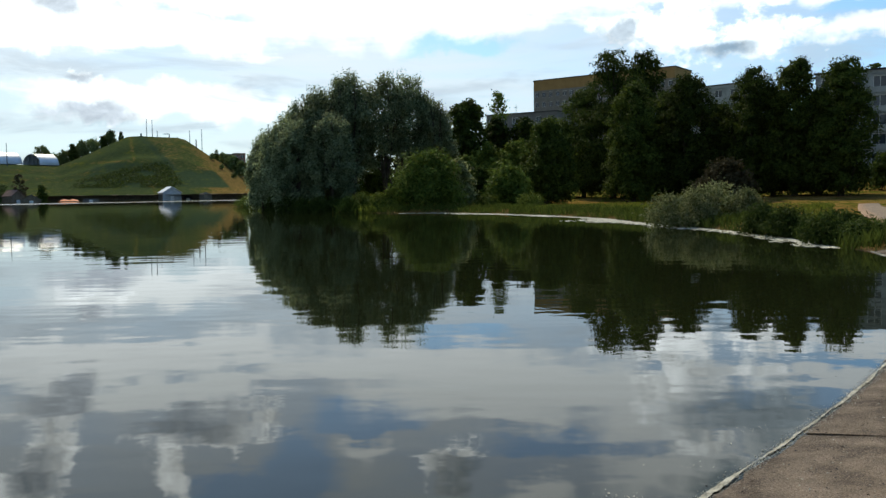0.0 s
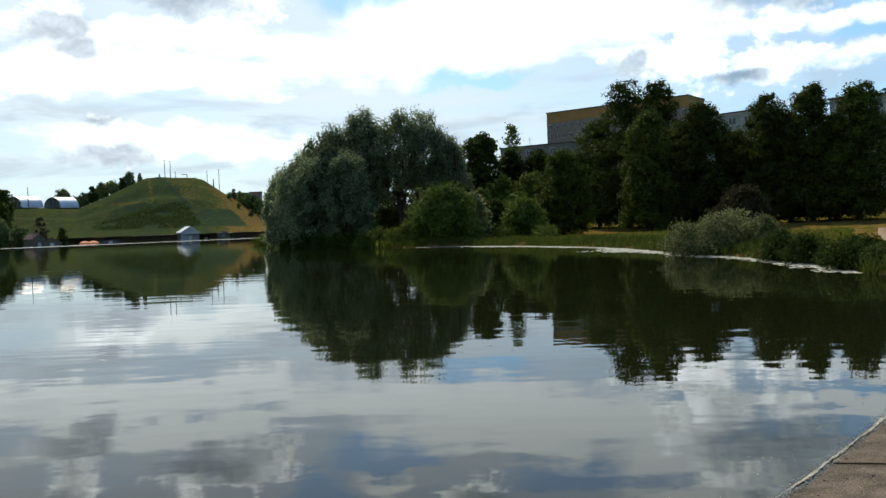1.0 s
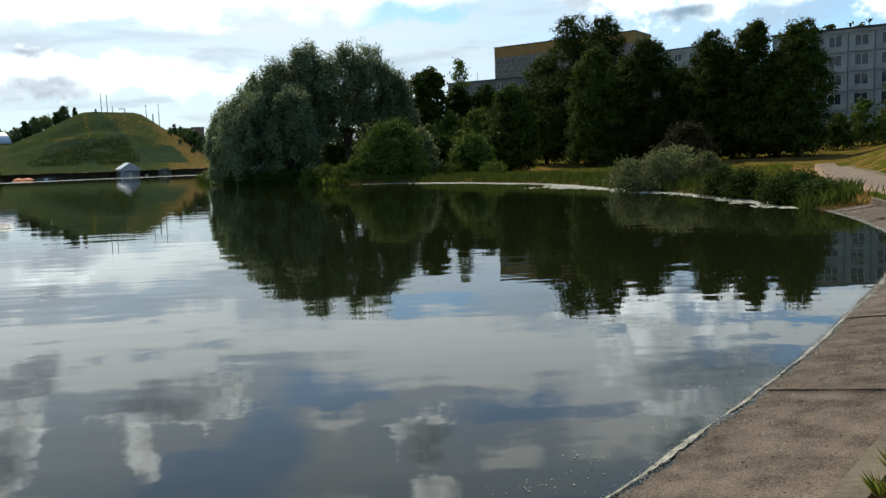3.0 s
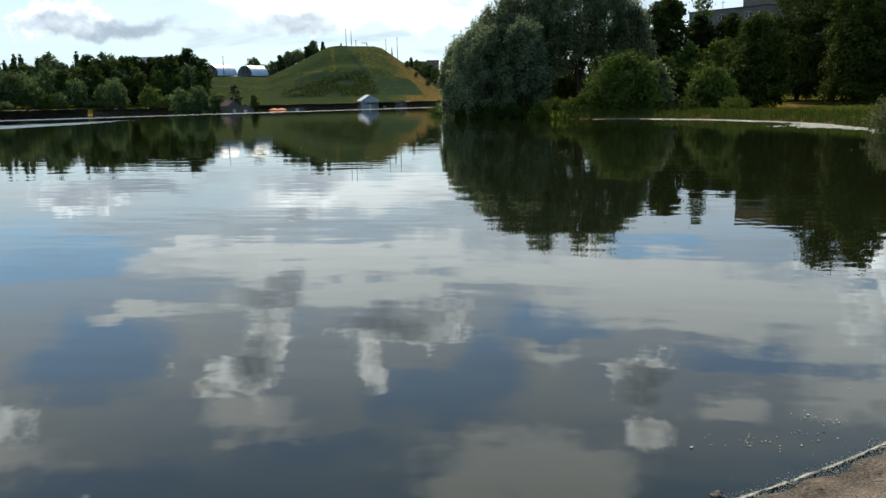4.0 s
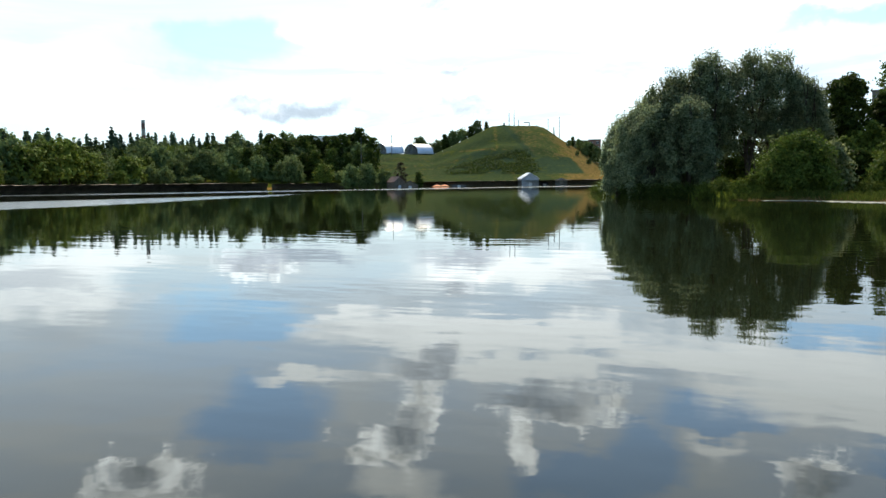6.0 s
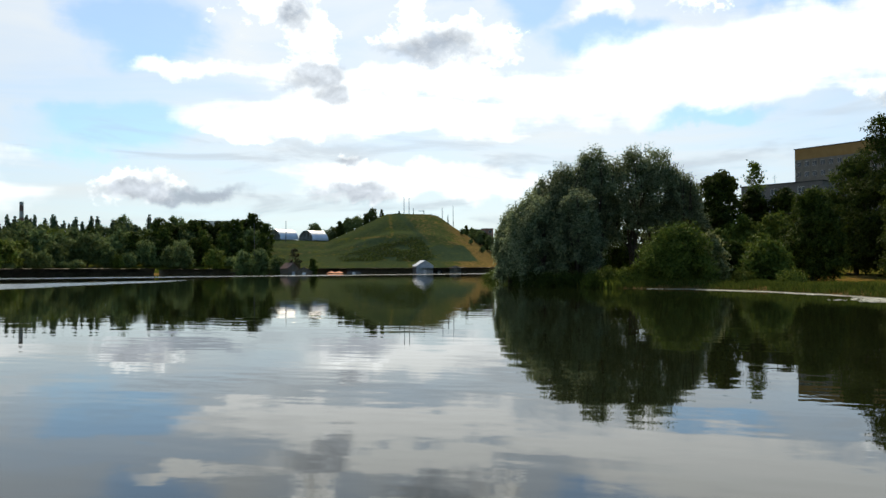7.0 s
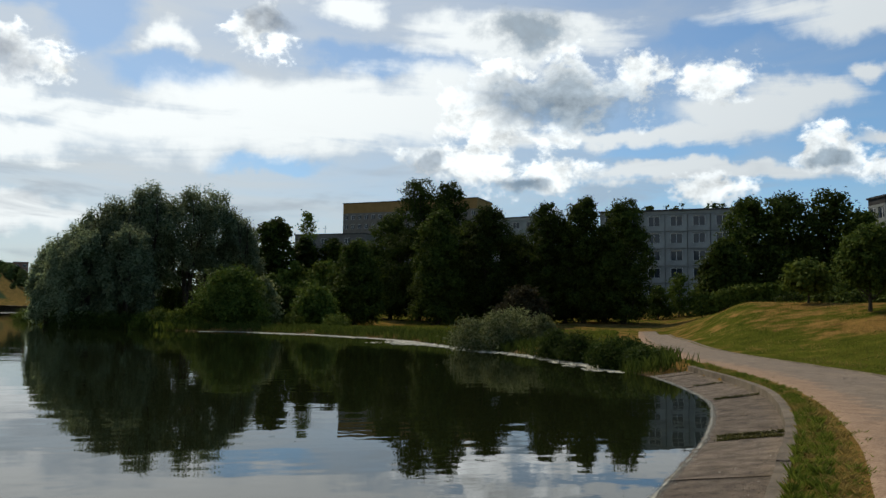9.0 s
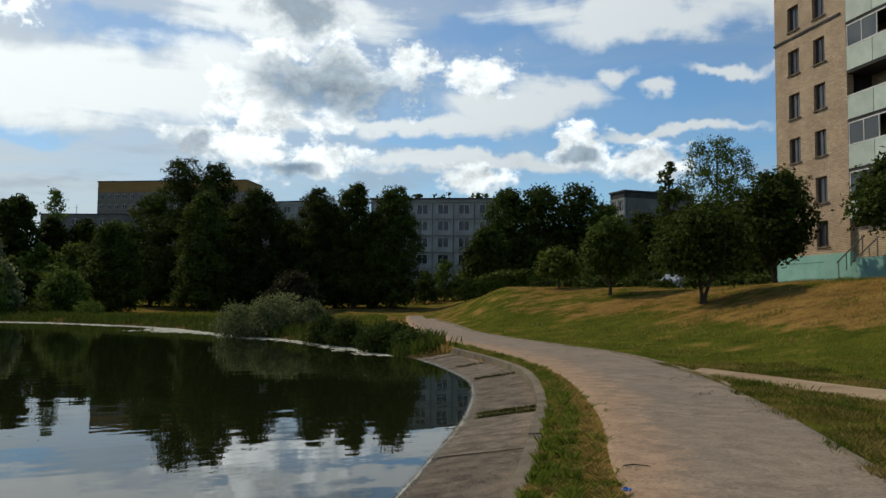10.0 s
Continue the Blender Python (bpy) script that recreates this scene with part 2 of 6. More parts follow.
def ground_material():
    m = bpy.data.materials.new("meadow_ground")
    m.use_nodes = True
    g = Graph(m.node_tree)
    at = g.add("ShaderNodeTexCoord").outputs["Object"]
    dry = g.add("ShaderNodeAttribute", attribute_name="dry").outputs["Fac"]
    wood = g.add("ShaderNodeAttribute", attribute_name="bare").outputs["Fac"]
    big, mid, small = g.noise(at, 0.09, 5.0, 0.6), g.noise(at, 0.7, 4.0, 0.65), g.noise(at, 14.0, 3.0, 0.7)
    green = g.mix(g.step(g.math("ADD", g.math("MULTIPLY", mid, 0.5), g.math("MULTIPLY", small, 0.5)), 0.3, 0.7), rgb(0.046, 0.060, 0.008), rgb(0.150, 0.152, 0.024))
    straw = g.mix(g.step(g.math("ADD", g.math("MULTIPLY", mid, 0.5), g.math("MULTIPLY", small, 0.5)), 0.3, 0.7), rgb(0.120, 0.070, 0.020), rgb(0.360, 0.220, 0.068))
    f = g.step(g.math("ADD", g.math("ADD", g.math("MULTIPLY", big, 0.45), g.math("MULTIPLY", mid, 1.15)), g.math("MULTIPLY", g.math("SUBTRACT", dry, 0.5), 0.6)), 0.69, 0.93)
    straw = g.mix(g.step(g.noise(g.vec("ADD", at, (5.0, 9.0, 0.0)), 1.7, 5.0, 0.7), 0.50, 0.66, 0.0, 0.7), straw, rgb(0.100, 0.060, 0.024))
    green = g.mix(g.step(g.noise(g.vec("ADD", at, (2.0, 4.0, 0.0)), 1.1, 5.0, 0.7), 0.50, 0.68, 0.0, 0.6), green, rgb(0.034, 0.052, 0.008))
    c = g.mix(f, green, straw)
    # Dark scrub, and on the hill haze put into the colour as muted green.
    scrub = g.add("ShaderNodeAttribute", attribute_name="scrub").outputs["Fac"]
    c = g.mix(g.math("MULTIPLY", scrub, g.step(g.noise(at, 0.16, 5.0, 0.7), 0.22, 0.50)), c, g.mix(mid, rgb(0.024, 0.042, 0.022), rgb(0.060, 0.085, 0.042)))
    c = g.mix(wood, c, g.mix(mid, rgb(0.10, 0.075, 0.05), rgb(0.20, 0.15, 0.10)))
    b = g.add("ShaderNodeBsdfPrincipled")
    g.put(b.inputs["Base Color"], c)
    b.inputs["Roughness"].default_value, b.inputs["Specular IOR Level"].default_value = 1.0, 0.0
    bp = g.add("ShaderNodeBump")
    bp.inputs["Strength"].default_value, bp.inputs["Distance"].default_value = 0.8, 0.12
    g.put(bp.inputs["Height"], g.math("ADD", small, mid))
    g.put(b.inputs["Normal"], bp.outputs[0])
    g.put(g.add("ShaderNodeOutputMaterial").inputs[0], b.outputs[0])
    return m


def water_material():
    m = bpy.data.materials.new("lake_water")
    m.use_nodes = True
    g = Graph(m.node_tree)
    at = g.add("ShaderNodeTexCoord").outputs["Object"]
    b = g.add("ShaderNodeBsdfPrincipled")
    b.inputs["Base Color"].default_value = rgb(0.011, 0.014, 0.005)
    b.inputs["IOR"].default_value, b.inputs["Specular IOR Level"].default_value = 1.33, 0.5
    swell = g.vec("MULTIPLY", at, (0.35, 0.9, 1.0))
    h = g.math("ADD", g.math("MULTIPLY", g.noise(swell, 0.9, 2.0), 1.0), g.math("MULTIPLY", g.noise(at, 3.2, 2.0), 0.10))
    # two breeze lanes far out on the lake
    sep = g.add("ShaderNodeSeparateXYZ")
    g.put(sep.inputs[0], at)
    px, py = sep.outputs[0], sep.outputs[1]
    ragged = g.math("MULTIPLY", g.math("SUBTRACT", g.noise(g.vec("MULTIPLY", at, (0.03, 0.012, 1.0)), 1.0, 4.0, 0.6), 0.5), 26.0)
    half = g.math("MULTIPLY_ADD", py, -0.28, 35.0)
    first = g.math("SUBTRACT", g.math("ABSOLUTE", g.math("ADD", g.math("ADD", px, 85.0), ragged)), half)
    cross = g.math("ADD", g.math("ADD", g.math("MULTIPLY", px, 0.77), g.math("MULTIPLY", py, -0.638)), 211.3)
    second = g.math("SUBTRACT", g.math("ABSOLUTE", g.math("ADD", cross, ragged)), 13.0)
    breeze = g.math("MAXIMUM", g.step(first, -3.0, 3.0, 1.0, 0.0), g.step(second, -3.0, 3.0, 1.0, 0.0))
    g.put(b.inputs["Roughness"], g.math("MULTIPLY_ADD", breeze, 0.22, 0.012))
    bp = g.add("ShaderNodeBump")
    bp.inputs["Strength"].default_value, bp.inputs["Distance"].default_value = 1.0, 0.007
    g.put(bp.inputs["Height"], h)
    g.put(b.inputs["Normal"], bp.outputs[0])
    g.put(g.add("ShaderNodeOutputMaterial").inputs[0], b.outputs[0])
    return m


def glass_material(name, tint, rough=0.05):
    m = bpy.data.materials.new(name)
    m.use_nodes = True
    b = m.node_tree.nodes["Principled BSDF"]
    b.inputs["Base Color"].default_value = rgb(*tint)
    b.inputs["Roughness"].default_value, b.inputs["Specular IOR Level"].default_value = rough, 0.45
    return m


def path_material():
    m = bpy.data.materials.new("dusty_asphalt")
    m.use_nodes = True
    g = Graph(m.node_tree)
    at = g.add("ShaderNodeTexCoord").outputs["Object"]
    sandy = g.add("ShaderNodeAttribute", attribute_name="sandy").outputs["Fac"]
    big, mid, small, dots = g.noise(at, 0.55, 5.0, 0.6, 0.4), g.noise(at, 2.6, 5.0, 0.65, 0.5), g.noise(at, 24.0, 3.0, 0.7), g.noise(at, 110.0, 2.0, 0.6)
    grain = g.step(g.math("ADD", g.math("MULTIPLY", mid, 0.5), g.math("MULTIPLY", small, 0.5)), 0.30, 0.70)
    asphalt = g.mix(grain, rgb(0.165, 0.128, 0.094), rgb(0.345, 0.275, 0.205))
    asphalt = g.mix(g.step(big, 0.42, 0.62, 0.0, 0.55), asphalt, rgb(0.205, 0.165, 0.130))
    sand = g.mix(grain, rgb(0.225, 0.145, 0.092), rgb(0.450, 0.310, 0.205))
    f = g.step(g.math("ADD", sandy, g.math("ADD", g.math("MULTIPLY", g.math("SUBTRACT", big, 0.5), 1.3), g.math("MULTIPLY", g.math("SUBTRACT", mid, 0.5), 1.1))), 0.25, 0.85)
    c = g.mix(f, asphalt, sand)
    c = g.mix(g.step(dots, 0.60, 0.70, 0.0, 0.55), c, rgb(0.06, 0.048, 0.036))
    c = g.mix(g.step(dots, 0.38, 0.30, 0.0, 0.45), c, rgb(0.45, 0.38, 0.29))
    b = g.add("ShaderNodeBsdfPrincipled")
    g.put(b.inputs["Base Color"], c)
    b.inputs["Roughness"].default_value, b.inputs["Specular IOR Level"].default_value = 0.95, 0.15
    bp = g.add("ShaderNodeBump")
    bp.inputs["Strength"].default_value, bp.inputs["Distance"].default_value = 0.8, 0.03
    g.put(bp.inputs["Height"], g.math("ADD", mid, g.math("MULTIPLY", small, 0.6)))
    g.put(b.inputs["Normal"], bp.outputs[0])
    g.put(g.add("ShaderNodeOutputMaterial").inputs[0], b.outputs[0])
    return m


GROUND = ground_material()
WATER = water_material()
SLAB = material("weathered_concrete", (0.085, 0.066, 0.050), (0.285, 0.225, 0.168), 3.4, 0.92, 1.0, 16.0, 0.2, stain=(0.15, 0.12, 0.085), random_by="object", spread=0.12, speckle=0.7, bump_size=0.035)
KERB = material("pale_kerb_concrete", (0.10, 0.08, 0.057), (0.235, 0.19, 0.138), 2.2, 0.9, 0.6, 12.0, 0.2, stain=(0.20, 0.18, 0.11), random_by="object", spread=0.1)
PATHMAT = path_material()
DIRT = material("trodden_sand", (0.26, 0.18, 0.11), (0.42, 0.31, 0.20), 1.2, 0.95, 0.6, 18.0, 0.1, stain=(0.16, 0.15, 0.06))
POLLEN = material("floating_pollen_scum", (0.48, 0.47, 0.37), (0.80, 0.79, 0.69), 3.0, 0.9, 0.4, 8.0, 0.2)
FOAM = material("dried_foam_and_pollen", (0.30, 0.28, 0.21), (0.66, 0.63, 0.52), 9.0, 0.9, 0.5, 8.0, 0.2)
BARK = material("grey_brown_bark", (0.035, 0.028, 0.02), (0.10, 0.08, 0.06), 2.0, 0.95, 0.9, 8.0, 0.1)
BIRCHBARK = material("pale_birch_bark", (0.10, 0.09, 0.08), (0.42, 0.40, 0.36), 1.5, 0.9, 0.6, 6.0, 0.2)
LEAF_WILLOW = leaf_material("silver_willow_leaves", (0.088, 0.120, 0.058), (0.31, 0.36, 0.195), 0.5)
LEAF_DARK = leaf_material("dark_lime_leaves", (0.022, 0.038, 0.008), (0.085, 0.115, 0.020), 0.32)
LEAF_MID = leaf_material("green_leaves", (0.040, 0.068, 0.012), (0.115, 0.155, 0.028), 0.34)
LEAF_BRIGHT = leaf_material("bright_green_leaves", (0.055, 0.086, 0.014), (0.175, 0.215, 0.036), 0.24)
LEAF_SILVER = leaf_material("silver_green_leaves", (0.065, 0.085, 0.025), (0.26, 0.275, 0.13), 0.4)
LEAF_HERB = leaf_material("dark_green_herb_leaves", (0.024, 0.044, 0.009), (0.085, 0.118, 0.024), 0.3)
LEAF_PURPLE = leaf_material("brownish_leaves", (0.04, 0.04, 0.02), (0.10, 0.085, 0.045), 0.25)
# Far wood leaves: haze over the lake is put into this paler colour.
LEAF_FAR = leaf_material("haze_paled_leaves", (0.075, 0.112, 0.040), (0.20, 0.25, 0.085), 0.35)
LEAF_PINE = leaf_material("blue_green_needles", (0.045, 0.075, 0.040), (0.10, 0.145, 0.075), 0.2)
GRASS = leaf_material("grass_blades", (0.066, 0.095, 0.012), (0.18, 0.21, 0.032), 0.5, dry=(0.27, 0.18, 0.055))
MOSS = leaf_material("joint_moss_leaves", (0.070, 0.076, 0.022), (0.17, 0.165, 0.048), 0.3, dry=(0.19, 0.14, 0.06))
REED = leaf_material("reed_blades", (0.050, 0.080, 0.014), (0.14, 0.18, 0.034), 0.4)
STRAW = leaf_material("dry_grass_blades", (0.20, 0.15, 0.04), (0.40, 0.29, 0.095), 0.5)
BRICK = material("yellow_brown_brick", (0.34, 0.25, 0.16), (0.47, 0.36, 0.24), 2.0, 0.85, 0.4, 10.0, 0.2, random_by="island", spread=0.14)
MORTAR = material("grey_mortar", (0.26, 0.20, 0.14), (0.36, 0.28, 0.20), 3.0, 0.95, 0.5, 8.0, 0.1)
TEAL = material("turquoise_painted_plaster", (0.20, 0.42, 0.37), (0.29, 0.53, 0.47), 1.0, 0.8, 0.3, 12.0, 0.3, stain=(0.24, 0.42, 0.37))
PANELMAT = material("grey_concrete_panels", (0.21, 0.225, 0.215), (0.33, 0.345, 0.33), 0.6, 0.9, 0.3, 12.0, 0.2, stain=(0.26, 0.26, 0.245), random_by="object", spread=0.1)
YELLOWBAND = material("ochre_parapet", (0.26, 0.155, 0.055), (0.34, 0.21, 0.08), 0.5, 0.85, 0.2, 12.0, 0.2)
BUFF = material("buff_wall_panels", (0.15, 0.135, 0.115), (0.23, 0.205, 0.175), 0.5, 0.9, 0.2, 12.0, 0.2)
DARKROOF = material("dark_roofing_felt", (0.03, 0.03, 0.032), (0.07, 0.07, 0.072), 1.0, 0.9, 0.3, 10.0, 0.2)
WHITEPAINT = material("white_painted_wood", (0.62, 0.62, 0.60), (0.80, 0.80, 0.78), 2.0, 0.6, 0.1, 10.0, 0.4)
BALCONY = material("pale_green_balcony_sheet", (0.44, 0.52, 0.46), (0.58, 0.65, 0.58), 1.2, 0.6, 0.1, 10.0, 0.4, random_by="object", spread=0.08)
DARKMETAL = material("dark_painted_steel", (0.05, 0.05, 0.055), (0.11, 0.11, 0.11), 4.0, 0.6, 0.1, 8.0, 0.5)
SHEETMETAL = material("bright_sheet_metal", (0.55, 0.57, 0.60), (0.75, 0.77, 0.80), 0.4, 0.45, 0.1, 8.0, 0.5, metal=0.3)
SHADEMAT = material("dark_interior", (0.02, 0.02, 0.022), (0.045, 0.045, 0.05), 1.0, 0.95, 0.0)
STONE = material("embankment_stone", (0.22, 0.18, 0.14), (0.42, 0.34, 0.26), 0.35, 0.95, 0.6, 9.0, 0.2, stain=(0.10, 0.10, 0.05))
FARWALL = material("far_concrete_wall", (0.11, 0.105, 0.10), (0.20, 0.19, 0.18), 0.3, 0.95, 0.4, 9.0, 0.2)
REDPAINT = material("faded_red_paint", (0.38, 0.09, 0.06), (0.52, 0.14, 0.09), 0.5, 0.8, 0.1)
BROWNROOF = material("brown_metal_roof", (0.09, 0.05, 0.04), (0.17, 0.10, 0.08), 0.8, 0.7, 0.2)
ORANGE = material("orange_cloth", (0.55, 0.14, 0.04), (0.75, 0.22, 0.06), 1.0, 0.7, 0.1)
CARPAINT = material("light_car_paint", (0.22, 0.25, 0.30), (0.30, 0.33, 0.38), 1.0, 0.35, 0.0, spec=0.6)
RUBBER = material("black_rubber", (0.02, 0.02, 0.02), (0.04, 0.04, 0.04), 4.0, 0.85, 0.1)
ROCK = material("wet_dark_stone", (0.02, 0.018, 0.015), (0.07, 0.06, 0.05), 9.0, 0.5, 0.8, 6.0, 0.5)
BLUEPLASTIC = material("blue_plastic_scrap", (0.03, 0.10, 0.35), (0.06, 0.18, 0.50), 9.0, 0.4, 0.2)
REDBROWN = material("red_brown_brick_far", (0.16, 0.09, 0.075), (0.24, 0.14, 0.11), 0.5, 0.9, 0.2)
BROWNFRAME = material("brown_painted_window_wood", (0.07, 0.045, 0.03), (0.14, 0.09, 0.06), 3.0, 0.6, 0.2)
HUTWALL = material("dull_white_boards", (0.34, 0.35, 0.36), (0.48, 0.49, 0.49), 1.0, 0.8, 0.2)
GLASS = glass_material("window_glass", (0.035, 0.045, 0.055))


# ---------------- building helpers ----------------
def part(name, bm, mat, parent, label=""):
    me = bpy.data.meshes.new(name)
    bm.to_mesh(me)
    bm.free()
    me.materials.append(mat)
    ob = new(name, me)
    ob.parent = parent
    return tagged(ob, label) if label else ob


def raw(name, verts, faces, mat, parent=None, smooth=False):
    me = bpy.data.meshes.new(name)
    me.from_pydata([tuple(v) for v in verts], [], faces)
    me.materials.append(mat)
    if smooth:
        me.polygons.foreach_set("use_smooth", [True] * len(me.polygons))
    ob = new(name, me)
    ob.parent = parent
    return ob


def thing(name, m, label, category, group="", kind=""):
    ob = new(name)
    ob.empty_display_size = 0.3
    ob.matrix_world = m
    return tagged(ob, label, category, group, kind)


def box(bm, x0, x1, y0, y1, z0, z1, bevel=0.0):
    r = bmesh.ops.create_cube(bm, size=1.0, matrix=Matrix.LocRotScale(((x0 + x1) / 2, (y0 + y1) / 2, (z0 + z1) / 2), None, (abs(x1 - x0), abs(y1 - y0), abs(z1 - z0))))
    if bevel:
        edges = list({e for v in r["verts"] for e in v.link_edges})
        bmesh.ops.bevel(bm, geom=edges, offset=bevel, segments=2, affect="EDGES")
    return bm


def boxes(*items):
    bm = bmesh.new()
    for i in items:
        box(bm, *i)
    return bm


def smooth(lo, hi, v):
    t = np.clip((v - lo) / (hi - lo), 0, 1)
    return t * t * (3 - 2 * t)


def spline(points, per=6):
    """A smooth line through the points (Catmull-Rom)."""
    p = np.array(points, float)
    p = np.vstack([2 * p[0] - p[1], p, 2 * p[-1] - p[-2]])
    out = []
    for i in range(1, len(p) - 2):
        for k in range(per):
            t = k / per
            out.append(0.5 * (2 * p[i] + (p[i + 1] - p[i - 1]) * t + (2 * p[i - 1] - 5 * p[i] + 4 * p[i + 1] - p[i + 2]) * t * t
                              + (3 * p[i] - p[i - 1] - 3 * p[i + 1] + p[i + 2]) * t ** 3))
    out.append(p[-2])
    return np.array(out)


# ---------------- the lie of the land ----------------
SLAB_LINE = spline([(-60, -16), (-25, -7), (-8, -1.7), (-2.6, 1.65), (0.4, 3.75), (2, 5.4), (3.5, 7.15), (5, 9.05), (6.65, 11.2), (8.7, 14.3), (10.0, 16.7), (11.2, 20.0), (12.2, 23.6)], 8)
GREEN_SHORE = spline([(12.2, 23.6), (12.8, 27), (13.0, 32), (12.4, 38), (11.4, 45), (9.9, 55), (5.5, 65), (0, 71.5), (-7, 74), (-13, 83), (-19, 90), (-26, 112), (-33, 137), (-34, 150)], 5)
FAR_SHORE = spline([(-34, 150), (-25, 200), (-50, 283), (-110, 297), (-165, 290), (-207, 272), (-224, 240), (-214, 190), (-197, 140), (-185, 80), (-130, 10), (-60, -16)], 5)
LAKE = np.vstack([SLAB_LINE[:-1], GREEN_SHORE[:-1], FAR_SHORE[:-1]])


def along(line, x, y):
    """Distance of points from an open line."""
    x, y = np.asarray(x, float), np.asarray(y, float)
    best = np.full(x.shape, 1e9)
    for a, b in zip(line[:-1], line[1:]):
        d = b - a
        t = np.clip(((x - a[0]) * d[0] + (y - a[1]) * d[1]) / (d @ d), 0, 1)
        best = np.minimum(best, (x - a[0] - t * d[0]) ** 2 + (y - a[1] - t * d[1]) ** 2)
    return np.sqrt(best)


def from_lake(x, y):
    """Metres outside the lake's edge; negative over the water."""
    ring = np.vstack([LAKE, LAKE[:1]])
    inside = np.zeros(np.shape(x), bool)
    for a, b in zip(ring[:-1], ring[1:]):
        cross = (a[1] > y) != (b[1] > y)
        inside ^= cross & (x < (b[0] - a[0]) * (y - a[1]) / (b[1] - a[1] + 1e-12) + a[0])
    d = along(ring, x, y)
    return np.where(inside, -d, d)


def rough(x, y, size):
    return np.sin(x / size + 1.3 * np.sin(y / size * 0.7)) * np.cos(y / size * 1.1 + 0.8 * np.sin(x / size * 1.3))


def height(x, y):
    x, y = np.asarray(x, float), np.asarray(y, float)
    d = from_lake(x, y)
    az = np.degrees(np.arctan2(-x, y))
    dist = np.hypot(x, y)
    paved = along(SLAB_LINE, x, y) < np.abs(d) + 0.02
    bank = np.where(paved, np.where(d < 1.18, -0.22 + 0.18 * np.clip(d, -4, 1.18), 0.31), np.clip(0.05 + 0.22 * d, -1.2, 0.33))
    z = np.clip(bank, -1.3, 0.33)
    right = (2.45 + 0.2 * smooth(-46, -54, az)) * smooth(7, 21, d) + 1.4 * smooth(60, 120, d)
    meadow = 1.1 * smooth(20, 60, d) + 2.6 * smooth(50, 100, d)
    w = smooth(-34, -28, az) * (y > 0)
    near = right * (1 - w) + meadow * w
    ridge = np.interp(az, [9, 13.2, 13.7, 15, 16.56, 18.0, 18.5, 20.8, 21.6, 23.9, 25.8, 27, 30, 33, 36, 60, 80], [4, 5.0, 6.3, 12.6, 19.6, 26.6, 27.4, 28.2, 27.8, 20.4, 14.4, 15.2, 16.4, 14, 12, 12, 6])
    t = np.clip((d - 12) / 88, 0, 1)
    slope = 0.5 * smooth(0, 1, t) + 0.5 * t + 0.05 * np.exp(-((t - 0.50) / 0.06) ** 2) - 0.06 * np.exp(-((t - 0.66) / 0.07) ** 2) * (az > 19.5)
    over = smooth(9, 13, az) * (y > 0) * smooth(180, 230, dist)
    ridge = 1.9 + (ridge - 1.9) * np.where(az < 31, 1.075, 1.0)
    far = 1.9 + (ridge - 1.9) * np.clip(slope, 0, 1) * (1 - 0.6 * smooth(130, 260, d))
    far = np.where(d < 12, 1.9 * smooth(3, 8, d) * np.where(az > 37, 1.15, 0.65), np.maximum(far, 1.35))
    z = np.where(d > 0, z + near * (1 - over) + far * over, z)
    bumps = (0.05 * rough(x, y, 1.7) + 0.10 * rough(x, y, 6.1)) * smooth(9, 16, d) + 0.5 * rough(x, y, 31) * smooth(40, 120, d) * over
    return z + bumps


def ground_at(x, y):
    return float(height(np.array([x]), np.array([y]))[0])


